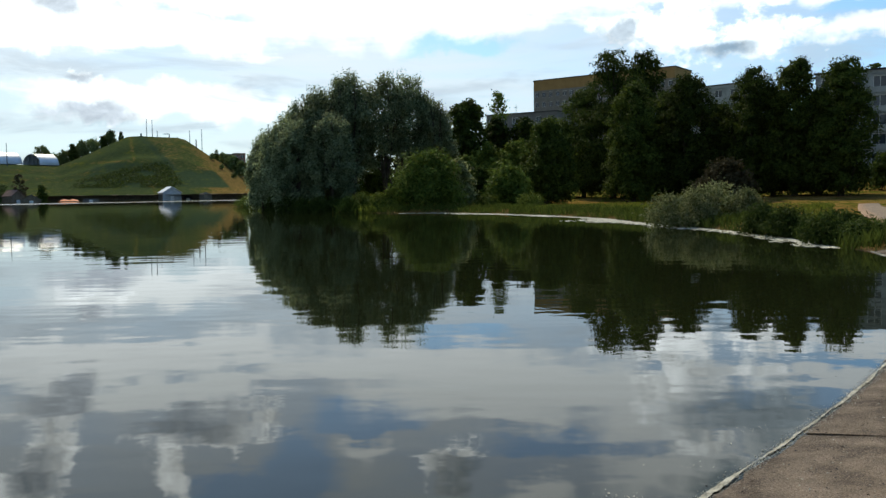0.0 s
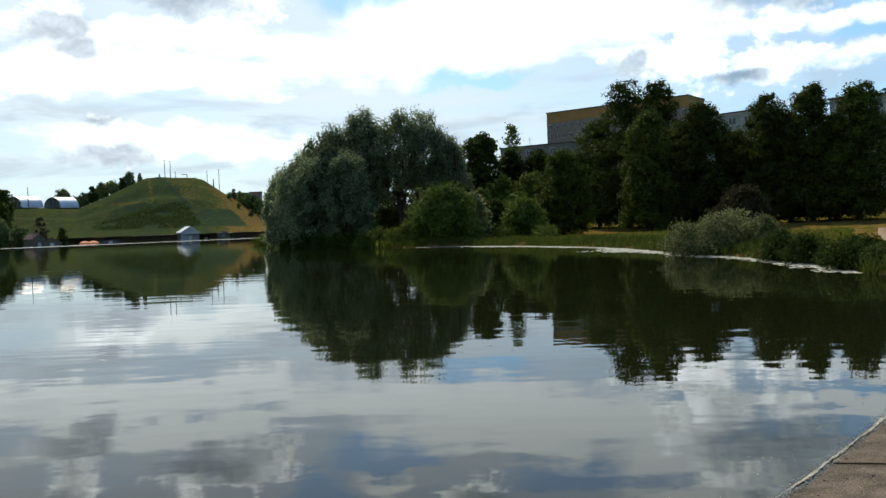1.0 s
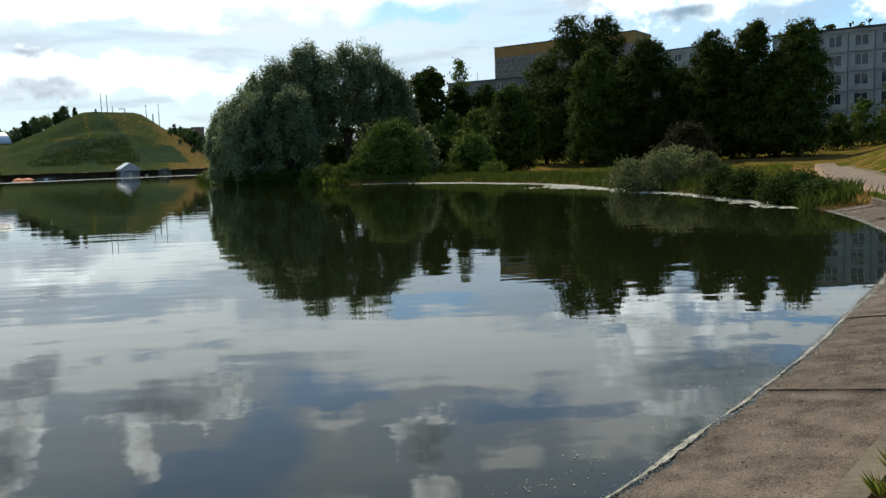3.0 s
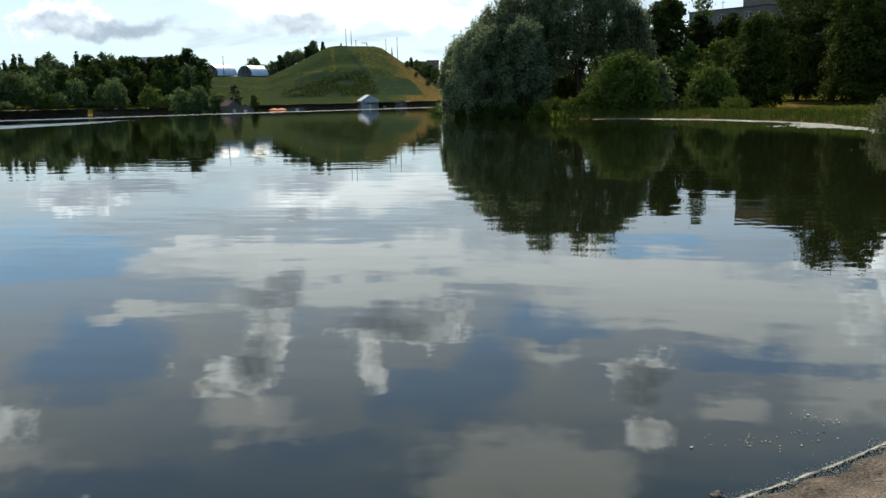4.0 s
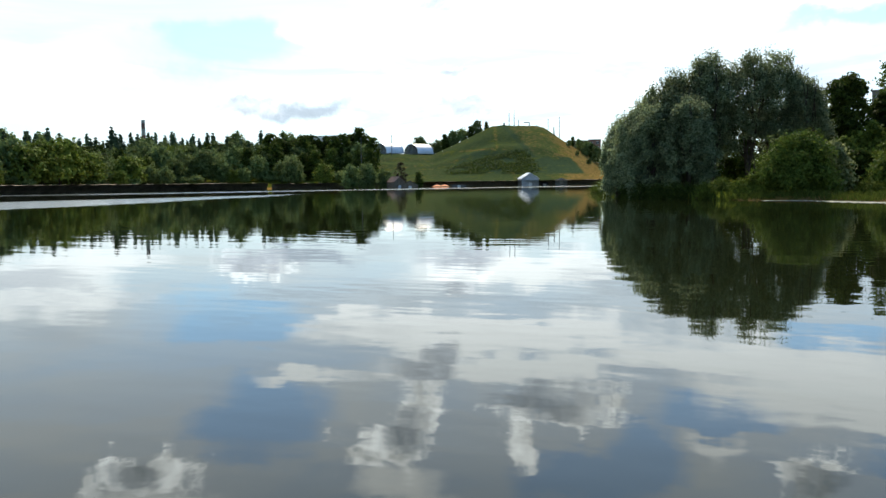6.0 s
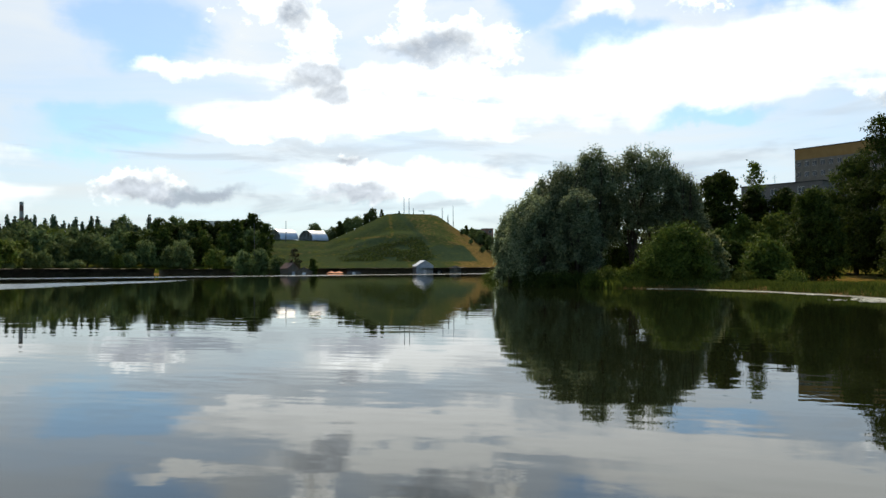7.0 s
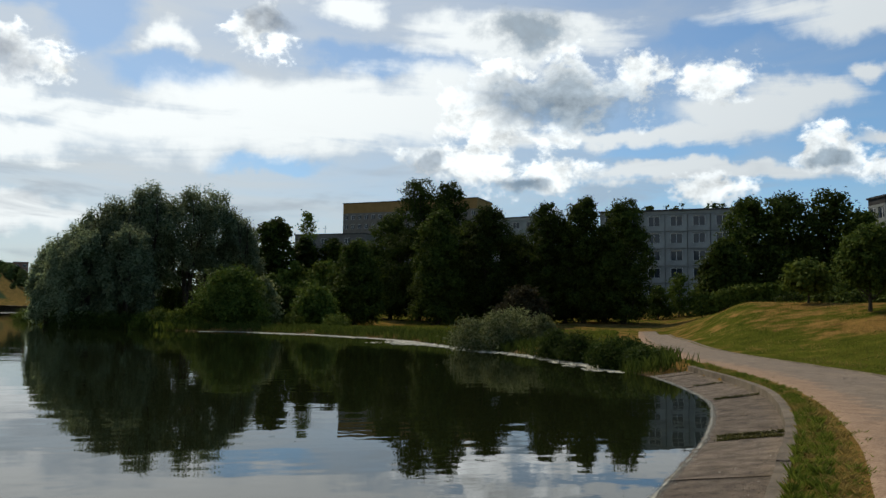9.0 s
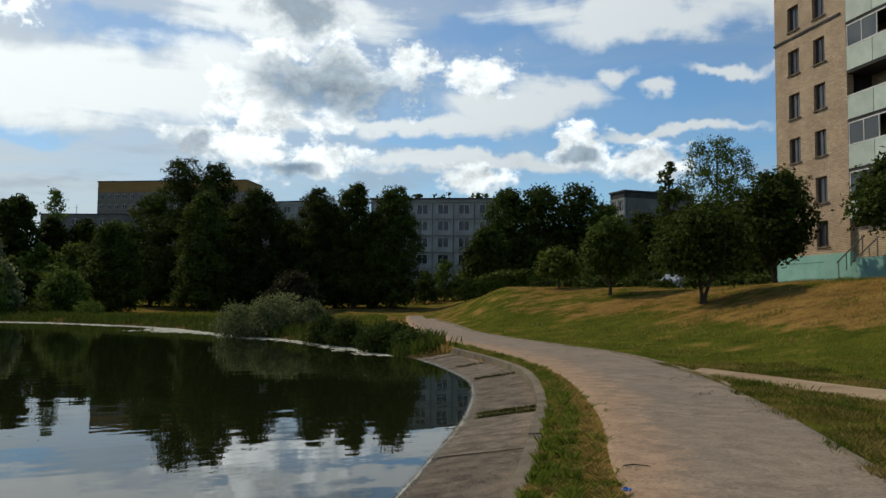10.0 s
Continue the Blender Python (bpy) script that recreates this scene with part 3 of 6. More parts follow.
def build_ground():
    rings = np.unique(np.concatenate([[0.0], np.geomspace(0.7, 3000, 260), np.arange(290, 425, 2.0)]))
    turns = np.radians(np.concatenate([np.linspace(-78, 8, 260), np.linspace(8.12, 30, 180), np.linspace(30.3, 62, 96), np.linspace(66, 278, 40)]))
    R, T = np.meshgrid(rings, turns, indexing="ij")
    x, y = -np.sin(T) * R, np.cos(T) * R
    z = height(x, y)
    n, m = x.shape
    verts = np.stack([x, y, z], -1).reshape(-1, 3)
    idx = np.arange(n * m).reshape(n, m)
    nxt = np.roll(idx, -1, axis=1)
    faces = np.stack([idx[:-1], idx[1:], nxt[1:], nxt[:-1]], -1).reshape(-1, 4)
    ob = raw("ground", verts, faces.tolist(), GROUND, None, True)
    d, az = from_lake(x, y), np.degrees(np.arctan2(-x, y))
    dist = np.hypot(x, y)
    dry = 0.85 - 0.70 * smooth(3.0, 4.0, d) + (0.50 + 0.30 * rough(x, y, 3.1) + 0.2 * rough(x, y, 9.3)) * smooth(10.5, 14, d) * smooth(-30, -35, az) * smooth(90, 60, dist)
    hill = (dist > 230) & (az > 8) & (az < 31)
    # the hill: a ski run on one side, scrub and worn trails on the other
    run_edge = 18.0 + (z - 6) * 0.115
    ski = smooth(0.15, -0.15, az - run_edge)
    green_patch = ski * smooth(4.2, 5.2, z) * smooth(12.6, 11.6, z) * smooth(0, 0.3, az - (15.1 + (z - 5) * 0.14))
    straw_side = ski * smooth(17.6, 16.0, az - 0.02 * (z - 5)) * (1 - green_patch)
    trail = np.exp(-((az - 21.25 - 0.012 * (z - 16)) / 0.13) ** 2) * (z > 16) + np.exp(-((z - 16.6) / 0.7) ** 2) * smooth(19.9, 20.4, az) * smooth(24.2, 23.6, az) * 0.9 + np.exp(-((az - 20.1 - 0.052 * (z - 4)) / 0.12) ** 2) * (z < 7)
    worn = np.exp(-((az - run_edge) / 0.22) ** 2)
    thicket = (1 - ski) * smooth(4.5, 7.0, z) * smooth(16.6, 15.2, z) * smooth(24.9, 24.0, az + (z - 6) * 0.12)
    dry = np.where(hill, 0.16 + 0.10 * rough(x, y, 11) + 0.10 * rough(x, y, 4.3) + 0.26 * ski - 0.26 * green_patch + 0.26 * straw_side + 0.34 * np.clip(trail, 0, 1) + 0.15 * smooth(24.0, 26.0, az), dry)
    lea = smooth(-36, -29, az) * smooth(4, 1, az) * smooth(160, 120, dist) * smooth(4, 8, d)
    dry = dry * (1 - lea) + lea * (0.48 + 0.15 * rough(x, y, 9))
    bare = np.where(d < 0.1, 0.6, 0.0)
    # Hill-wide 0.80 and 0.66 put haze into the colour; thicket and patch are scrub.
    scrub = hill * (0.80 * (1 - ski) + 0.66 * ski + (0.6 + 0.25 * rough(x, y, 5)) * thicket + 0.55 * green_patch + 0.35 * worn * (z > 5) - 0.3 * straw_side - 0.35 * np.clip(trail, 0, 1))
    for name, v in (("dry", dry), ("bare", bare), ("scrub", np.clip(scrub, 0, 1))):
        a = ob.data.attributes.new(name, "FLOAT", "POINT")
        a.data.foreach_set("value", v.reshape(-1).astype(np.float32))
    return tagged(ob, "rising grassy lakeside ground with dry patches", "ground", kind="structure")


build_ground()

bm = bmesh.new()
bmesh.ops.create_circle(bm, cap_ends=True, segments=96, radius=330, matrix=Matrix.Translation((-90, 130, 0)))
lake = part("water", bm, WATER, None)
tagged(lake, "calm dark lake water mirroring clouds and trees", "water", kind="structure")


def strip(name, left, right, mat, parent=None, lift=0.03, follow=True, cols=6):
    """A ribbon between two lines of equal length that follows the ground."""
    n = len(left)
    t = np.linspace(0, 1, cols)
    p = left[:, None, :] * (1 - t[None, :, None]) + right[:, None, :] * t[None, :, None]
    x, y = p[..., 0], p[..., 1]
    z = height(x, y) + lift if follow else np.full(x.shape, lift)
    if follow:
        z[:, 0] -= 0.06
        z[:, -1] -= 0.06
    idx = np.arange(n * cols).reshape(n, cols)
    faces = np.stack([idx[:-1, :-1], idx[:-1, 1:], idx[1:, 1:], idx[1:, :-1]], -1).reshape(-1, 4)
    return raw(name, np.stack([x, y, z], -1).reshape(-1, 3), faces.tolist(), mat, parent, True)


def offset(line, d):
    """The line moved sideways, d metres to the right of its way."""
    t = np.gradient(line, axis=0)
    t /= np.linalg.norm(t, axis=1)[:, None]
    return line + d[:, None] * np.stack([t[:, 1], -t[:, 0]], 1) if np.ndim(d) else line + d * np.stack([t[:, 1], -t[:, 0]], 1)


def resample(line, step):
    s = np.concatenate([[0], np.cumsum(np.linalg.norm(np.diff(line, axis=0), axis=1))])
    u = np.arange(0, s[-1], step)
    return np.stack([np.interp(u, s, line[:, 0]), np.interp(u, s, line[:, 1])], 1)


# paved bank: sloping slabs, an upright kerb at their top
EDGE = resample(SLAB_LINE[10:], 0.4)
bank = thing("embankment", pose(0, 0, 0), "sloping weathered concrete slabs along the water's edge", "embankment", kind="structure")
rng = np.random.default_rng(5)
SLAB_W, KERB_W = 1.16, 0.15


def wedge(lo, hi, z0, z1, thick, jag=0.0):
    """A slab between a lower and an upper edge line."""
    n, cols = len(lo), 6
    lo = lo + rng.normal(0, jag, lo.shape)
    top = []
    for i in range(n):
        for k in range(cols):
            t = k / (cols - 1)
            p = lo[i] * (1 - t) + hi[i] * t
            top.append((p[0], p[1], z0 * (1 - t) + z1 * t + rng.normal(0, jag * 0.3)))
    low = [(x, y, z - thick) for x, y, z in top]
    f = []
    m = n * cols
    for i in range(n - 1):
        for k in range(cols - 1):
            q = i * cols + k
            f.append((q, q + 1, q + cols + 1, q + cols))
    rim = [i * cols for i in range(n)] + [(n - 1) * cols + k for k in range(1, cols)] + [i * cols + cols - 1 for i in range(n - 2, -1, -1)] + [k for k in range(cols - 2, 0, -1)]
    for q, r in zip(rim, rim[1:] + rim[:1]):
        f.append((r, q, q + m, r + m))
    return top + low, f


LINES = {d: offset(EDGE, d) for d in (-0.35, SLAB_W, SLAB_W - 0.005, SLAB_W + KERB_W)}


def run(d, a, b, n=18):
    t = np.linspace(a, b, n)
    k = np.arange(len(EDGE))
    return np.stack([np.interp(t, k, LINES[d][:, 0]), np.interp(t, k, LINES[d][:, 1])], 1)


bed_lo, bed_hi = offset(EDGE, -0.5), offset(EDGE, SLAB_W + 0.1)
n = len(EDGE)
v = [(*q, -0.13) for q in bed_lo] + [(*q, 0.14) for q in bed_hi]
raw("bedding", v, [(k, n + k, n + k + 1, k + 1) for k in range(n - 1)], DIRT, bank)
step = 8
FIRST = int(np.argmin(np.abs(EDGE[:, 0] - 0.55) + 9 * (EDGE[:, 1] < 2))) % step
for i in range(FIRST, len(EDGE) - 1, step):
    a, b = i + 0.03, min(i + step, len(EDGE) - 1) - 0.03
    dz = rng.normal(0, 0.006)
    v, f = wedge(run(-0.35, a, b), run(SLAB_W, a, b), -0.0545 + dz, 0.18 + dz, 0.14, 0.008)
    raw("slab", v, f, SLAB, bank, True)
    v, f = wedge(run(SLAB_W - 0.005, a, b), run(SLAB_W + KERB_W, a, b), 0.335 + dz, 0.345 + dz, 0.40, 0.005)
    raw("kerb_block", v, f, KERB, bank)

# crust of dried foam and grit along the waterline
crust = resample(SLAB_LINE[18:], 0.03)
rise_ = 0.2345 / (SLAB_W + 0.35)
wob = np.array([noise.noise(Vector((k * 0.05, 0.3, 0))) + 0.6 * noise.noise(Vector((k * 0.31, 4.0, 0))) for k in range(len(crust))])
wob2 = np.array([noise.noise(Vector((k * 0.07, 7.3, 0))) + 0.7 * noise.noise(Vector((k * 0.43, 9.0, 0))) for k in range(len(crust))])
d_in, d_out = -0.010 + 0.022 * wob, 0.012 + 0.030 * wob2
lo, hi = offset(crust, d_in), offset(crust, np.maximum(d_out, d_in + 0.004))


def on_slab(d):
    return np.maximum(-0.0545 + rise_ * (0.35 + d) + 0.009, 0.004)


v = [(*q, on_slab(dd)) for a_, b_, p0, p1 in zip(lo, hi, d_in, d_out) for q, dd in ((a_, p0), (b_, max(p1, p0 + 0.004)))]
f = [(2 * k, 2 * k + 1, 2 * k + 3, 2 * k + 2) for k in range(len(crust) - 1)]
out_ = offset(crust, 1.0) - crust
for k in range(26000):
    i = int(rng.integers(0, len(crust)))
    d = rng.normal(0.018, 0.030) + 0.02 * wob[i]
    p = crust[i] + out_[i] * d + rng.normal(0, 0.015, 2)
    r = rng.uniform(0.0014, 0.0048)
    z, base, a0 = on_slab(d), len(v), rng.uniform(0, 6.28)
    v += [(p[0] + math.cos(a0 + 2.1 * j) * r * 1.3, p[1] + math.sin(a0 + 2.1 * j) * r * 1.3, z) for j in range(3)] + [(p[0], p[1], z + r)]
    f += [(base, base + 1, base + 3), (base + 1, base + 2, base + 3), (base + 2, base, base + 3)]
tagged(raw("foam_crust", v, f, FOAM), "pale crust of dried foam along the waterline", "foam", kind="stuff")

# the path round the lake and the trodden short cut beside it
PATH_L = spline([(-9, -4.2), (-3, -2.6), (1.6, 0.4), (3.3, 3.0), (4.4, 4.9), (5.3, 6.2), (7.9, 9.6), (11.2, 15.0), (13.6, 21.0), (15.6, 28), (19.5, 38), (26, 52), (33, 66)], 8)
PATH_R = spline([(-7.5, -7.5), (-1.5, -5.6), (3.6, -1.6), (5.7, 1.8), (6.85, 3.8), (7.85, 5.1), (10.75, 8.7), (14.0, 13.4), (16.9, 19.3), (18.6, 26.5), (22.0, 37), (28, 51), (34.5, 65.5)], 8)
path = strip("path", PATH_L, PATH_R, PATHMAT, None, 0.035, cols=24)
across = np.tile(np.linspace(0, 1, 24), len(PATH_L))
path.data.attributes.new("sandy", "FLOAT", "POINT").data.foreach_set("value", (1.15 - 2.5 * across).astype(np.float32))
tagged(path, "worn dusty asphalt footpath curving round the lake", "path", kind="structure")
fine_l, fine_r = [np.stack([np.interp(np.linspace(30, 90, 700), np.arange(len(q)), q[:, k]) for k in (0, 1)], 1) for q in (PATH_L, PATH_R)]


def wander(seed, n):
    return np.array([noise.noise(Vector((k * 0.035, seed, 0))) + 0.5 * noise.noise(Vector((k * 0.13, seed + 3, 0))) + 0.35 * noise.noise(Vector((k * 0.5, seed + 5, 0))) for k in range(n)])


lip = PATH_R[52:90]
tagged(strip("path_edging", offset(lip, 0.0), offset(lip, 0.06 * np.clip(np.arange(len(lip)) / 9, 0.05, 1)), KERB, None, 0.056), "thin pale concrete edging of the footpath", "kerb", kind="structure")
crack = thing("path_cracks", pose(0, 0, 0), "dark cracks across the worn asphalt", "crack", kind="structure")
for k, (s, u0, u1) in enumerate([(0.30, 0.45, 0.95), (0.345, 0.3, 0.9), (0.39, 0.5, 0.98), (0.44, 0.35, 0.8), (0.50, 0.4, 0.95), (0.57, 0.3, 0.9), (0.36, 0.7, 0.97), (0.27, 0.35, 0.97), (0.32, 0.6, 0.8), (0.415, 0.55, 0.75), (0.47, 0.6, 0.98), (0.53, 0.5, 0.7)]):
    i0, pts, along_ = s * len(fine_l), [], 0.0
    for u in np.linspace(u0, u1, 26):
        along_ += rng.normal(0, 1.6) + 0.4 * (k % 3 - 1)
        i = int(np.clip(i0 + along_, 0, 698))
        pts.append(fine_l[i] * (1 - u) + fine_r[i] * u)
    pts = np.array(pts)
    half = 0.006 + 0.010 * np.abs(wander(20 + k, len(pts)))
    lo, hi = offset(pts, -half), offset(pts, half)
    v = [(*q, 0) for q in lo] + [(*q, 0) for q in hi]
    zz = height(np.array([q[0] for q in v]), np.array([q[1] for q in v])) + 0.052
    n = len(pts)
    raw("crack", [(q[0], q[1], z) for q, z in zip(v, zz)], [(j, j + 1, n + j + 1, n + j) for j in range(n - 1)], SHADEMAT, crack)
CUT_L = spline([(13.9, 13.4), (13.2, 10.8), (12.7, 8.0), (12.9, 5.0), (14, 1)], 8)
CUT_R = spline([(15.3, 14.3), (15.0, 11.2), (14.6, 8.4), (14.6, 5.5), (15.8, 1.3)], 8)
tagged(strip("dirt_track", CUT_L, CUT_R, DIRT, None, 0.03), "narrow sandy track worn through the grass", "path", kind="structure")


# ---------------- plants ----------------
def leaves_mesh(centres, out, size, rng, wide=0.55, hang=0.0):
    """One four-cornered leaf spray per centre, facing roughly along out."""
    n = len(centres)
    nrm = out + rng.normal(0, 0.55, (n, 3))
    nrm /= np.linalg.norm(nrm, axis=1)[:, None] + 1e-9
    t = rng.normal(0, 1, (n, 3))
    t[:, 2] -= hang
    t -= (t * nrm).sum(1)[:, None] * nrm
    t /= np.linalg.norm(t, axis=1)[:, None] + 1e-9
    b = np.cross(nrm, t)
    s = size * rng.uniform(0.55, 1.25, n)[:, None]
    bend = nrm * s * 0.18
    v = np.stack([centres - t * s, centres + b * s * wide + bend, centres + t * s, centres - b * s * wide + bend], 1)
    return v.reshape(-1, 3)


def quads(name, v, mat, parent=None):
    n = len(v) // 4
    me = bpy.data.meshes.new(name)
    me.vertices.add(4 * n)
    me.vertices.foreach_set("co", v.astype(np.float32).ravel())
    me.loops.add(4 * n)
    me.loops.foreach_set("vertex_index", np.arange(4 * n, dtype=np.int32))
    me.polygons.add(n)
    me.polygons.foreach_set("loop_start", np.arange(0, 4 * n, 4, dtype=np.int32))
    me.update(calc_edges=True)
    me.materials.append(mat)
    ob = new(name, me)
    ob.parent = parent
    return ob


def profile(kind, u):
    """Half width of a crown at the height u (0 to 1), as a share of its greatest."""
    if kind == "column":
        return 0.78 + 0.22 * u / 0.34 if u < 0.34 else max(0.0, 1 - ((u - 0.34) / 0.68) ** 2.1) ** 0.62
    if kind == "bush":
        return max(0.0, 1 - max(0.0, u - 0.12) ** 2 / 0.80) ** 0.55
    return max(0.0, 1 - ((u - 0.44) / 0.57) ** 2) ** 0.5


def lobes_of(kind, w, h, rng):
    """Ellipsoids (centre, radii) that make up a crown of half width w and height h above its foot at 0."""
    out = []
    if kind == "cone":
        k = max(9, int(h / 0.8))
        for i in range(k):
            u = (i + 0.3) / k
            r = w * (1 - u) ** 0.9 + 0.05
            for _ in range(3):
                a = rng.uniform(0, 6.28)
                out.append(((math.cos(a) * r * 0.45, math.sin(a) * r * 0.45, u * h), (r * 0.6, r * 0.6, h / k * 0.9)))
        return out
    if kind == "willow":
        # upright plumes on a dome, thinner towards the foot
        for i in range(30):
            a, u = i * 2.4 + rng.uniform(-0.4, 0.4), math.sqrt((i + 0.5) / 30)
            q = w * 0.84 * u
            topz = h * math.sqrt(max(0.08, 1 - (0.90 * u) ** 2)) * rng.uniform(0.88, 1.04)
            r = w * rng.uniform(0.20, 0.29)
            long_ = max(0.5, min(topz * 0.5, h * rng.uniform(0.13, 0.22)))
            out.append(((math.cos(a) * q, math.sin(a) * q, topz - long_), (r, r, long_)))
            if i % 2 or u > 0.6:
                out.append(((math.cos(a) * q * 0.9, math.sin(a) * q * 0.9, max(0.3, (topz - 2 * long_) * rng.uniform(0.35, 0.8))), (r * 0.9, r * 0.9, long_ * 0.8)))
        return out
    count = 56 if kind == "column" else 46
    rl = w * (0.33 if kind == "column" else 0.34)
    for i in range(count):
        u = (i + 0.5) / count
        a = i * 2.4 + rng.uniform(-0.5, 0.5)
        q = w * profile(kind, u) * rng.uniform(0.55, 0.88)
        r = rl * rng.uniform(0.7, 1.25) * (1 - 0.38 * u)
        q = max(0.0, min(q, w - r * 0.8))
        out.append(((math.cos(a) * q, math.sin(a) * q, r * 0.5 + u * (h - 1.35 * r)), (r, r, r * rng.uniform(0.75, 1.15))))
        if i % 3 == 0:
            out.append(((math.cos(a) * q * 0.3, math.sin(a) * q * 0.3, r * 0.3 + u * (h - 1.6 * r)), (r * 1.3, r * 1.3, r * 1.2)))
    return out


def crown_quads(lobes, count, size, rng, clump=0.30, hang=0.0, wide=0.55):
    area = np.array([r[0] * r[2] + 0.01 for _, r in lobes])
    share = rng.multinomial(max(1, count // 14), area / area.sum())
    cs, ns = [], []
    for (c, r), k in zip(lobes, share):
        if not k:
            continue
        d = rng.normal(0, 1, (k, 3))
        d /= np.linalg.norm(d, axis=1)[:, None]
        d[:, 2] = np.where(d[:, 2] < -0.4, -d[:, 2] * 0.5, d[:, 2])
        reach = np.where(rng.uniform(0, 1, k) < 0.25, rng.uniform(0.3, 0.7, k), rng.uniform(0.78, 1.08, k))[:, None]
        seat = np.array(c) + d * np.array(r) * reach
        per = 14
        spread = clump * (np.mean(r) ** 0.5)
        p = np.repeat(seat, per, 0) + rng.normal(0, spread, (k * per, 3)) * (1, 1, 0.8 + 0.5 * hang)
        p[:, 2] -= hang * np.abs(rng.normal(0, spread, k * per))
        cs.append(p)
        ns.append(np.repeat(d, per, 0) + (0, 0, 0.35))
    return leaves_mesh(np.vstack(cs), np.vstack(ns), size, rng, wide, hang)


def tube(verts, faces, pts, radii, sides=7):
    base = len(verts)
    pts = [Vector(p) for p in pts]
    for i, p in enumerate(pts):
        d = (pts[min(i + 1, len(pts) - 1)] - pts[max(i - 1, 0)]).normalized()
        a = d.orthogonal().normalized()
        b = d.cross(a)
        for k in range(sides):
            t = 6.2832 * k / sides
            verts.append(tuple(p + (a * math.cos(t) + b * math.sin(t)) * radii[i]))
    for i in range(len(pts) - 1):
        for k in range(sides):
            q = base + i * sides
            faces.append((q + k, q + (k + 1) % sides, q + sides + (k + 1) % sides, q + sides + k))
    faces.append(tuple(base + (len(pts) - 1) * sides + k for k in range(sides)))


def trunk_mesh(h, r, lobes, foot, rng, stems=1, limbs=9):
    v, f = [], []
    for s in range(stems):
        a = rng.uniform(0, 6.28)
        lean = (0.0 if stems == 1 else 0.16) * h
        pts, rad = [], []
        for i in range(7):
            u = i / 6
            pts.append((math.cos(a) * (0.07 * (stems > 1) + lean * u ** 1.1) + rng.normal(0, 0.012 * h * (i > 0)), math.sin(a) * (0.07 * (stems > 1) + lean * u ** 1.1) + rng.normal(0, 0.012 * h * (i > 0)), u * h - 0.25))
            rad.append(r * (1.25 if i == 0 else 1.0) * (1 - 0.86 * u))
        tube(v, f, pts, rad)
        order = rng.permutation(len(lobes))[: max(1, limbs // stems)]
        for k in order:
            c = lobes[k][0]
            z0 = max(foot * 0.7, min(c[2] + foot - 0.25 * h, 0.75 * h))
            u = z0 / h
            i = min(5, int(u * 6))
            p0 = Vector(pts[i]).lerp(Vector(pts[i + 1]), u * 6 - i)
            p2 = Vector((c[0], c[1], c[2] + foot))
            mid = p0.lerp(p2, 0.5) + Vector((0, 0, -0.04 * h))
            tube(v, f, [p0, mid, p2], [r * 0.42 * (1 - 0.5 * u), r * 0.26, r * 0.08], 5)
    return v, f


def tree(name, x, y, top, w, kind, leaf, count, size, label, foot=None, seed=0, bark=None, stems=1, group="", category="tree", hang=0.0, r=None, clump=0.30, squash=1.0, turn=0.0, wide=0.55, lean=0.0):
    """A tree at x, y whose crown reaches the height top, with half width w."""
    rng = np.random.default_rng(seed + 17)
    z = ground_at(x, y)
    h = top - z
    foot = h * 0.12 if foot is None else foot
    ob = thing(name, pose(x, y, z, 0, 0, turn), label, category, group)
    lobes = [((c[0] + lean * c[2], c[1] * squash, c[2]), (q[0], q[1] * squash, q[2])) for c, q in lobes_of(kind, w, (h - foot) * 0.97, rng)]
    v, f = trunk_mesh(h * 0.86 if kind != "bush" else h * 0.5, r or h * 0.017 + 0.03, lobes, foot, rng, stems, 5 if kind == "bush" else 12)
    raw("trunk", v, f, bark or BARK, ob, True)
    q = crown_quads(lobes, count, size, rng, clump, hang, wide)
    q[:, 2] += foot
    quads("crown", q, leaf, ob)
    return ob


def blades(name, x, y, tall, mat, label, category="grass", width=0.012, lean=0.35, seed=3, lift=0.0):
    """Many grass blades, one bent pair of faces each, as one mass."""
    rng = np.random.default_rng(seed)
    n = len(x)
    z = height(x, y) - 0.03 + lift
    a = rng.uniform(0, 6.28, n)
    hgt = tall * rng.uniform(0.45, 1.15, n)
    b = rng.uniform(0, 6.28, n)
    dx, dy = np.cos(b) * lean * hgt * rng.uniform(0, 1, n), np.sin(b) * lean * hgt * rng.uniform(0, 1, n)
    wx, wy = np.cos(a) * width, np.sin(a) * width
    v = np.stack([np.stack([x - wx, y - wy, z], 1), np.stack([x + wx, y + wy, z], 1),
                  np.stack([x + dx * 0.4 + wx * 0.8, y + dy * 0.4 + wy * 0.8, z + hgt * 0.6], 1), np.stack([x + dx, y + dy, z + hgt], 1)], 1)
    return tagged(quads(name, v.reshape(-1, 3), mat), label, category, kind="stuff")


# ---------------- trees and shrubs round the meadow ----------------
def spot(az, dist):
    p = toward(az, dist)
    return p.x, p.y


def reach(el, dist):
    return 1.9 + dist * math.tan(radians(el))


def grow(name, az, dist, el, half, *rest, **kw):
    """A tree by its bearing, distance, the angle up to its top and the half width in degrees."""
    x, y = spot(az, dist)
    return tree(name, x, y, reach(el, dist), dist * math.tan(radians(half)), *rest, **kw)


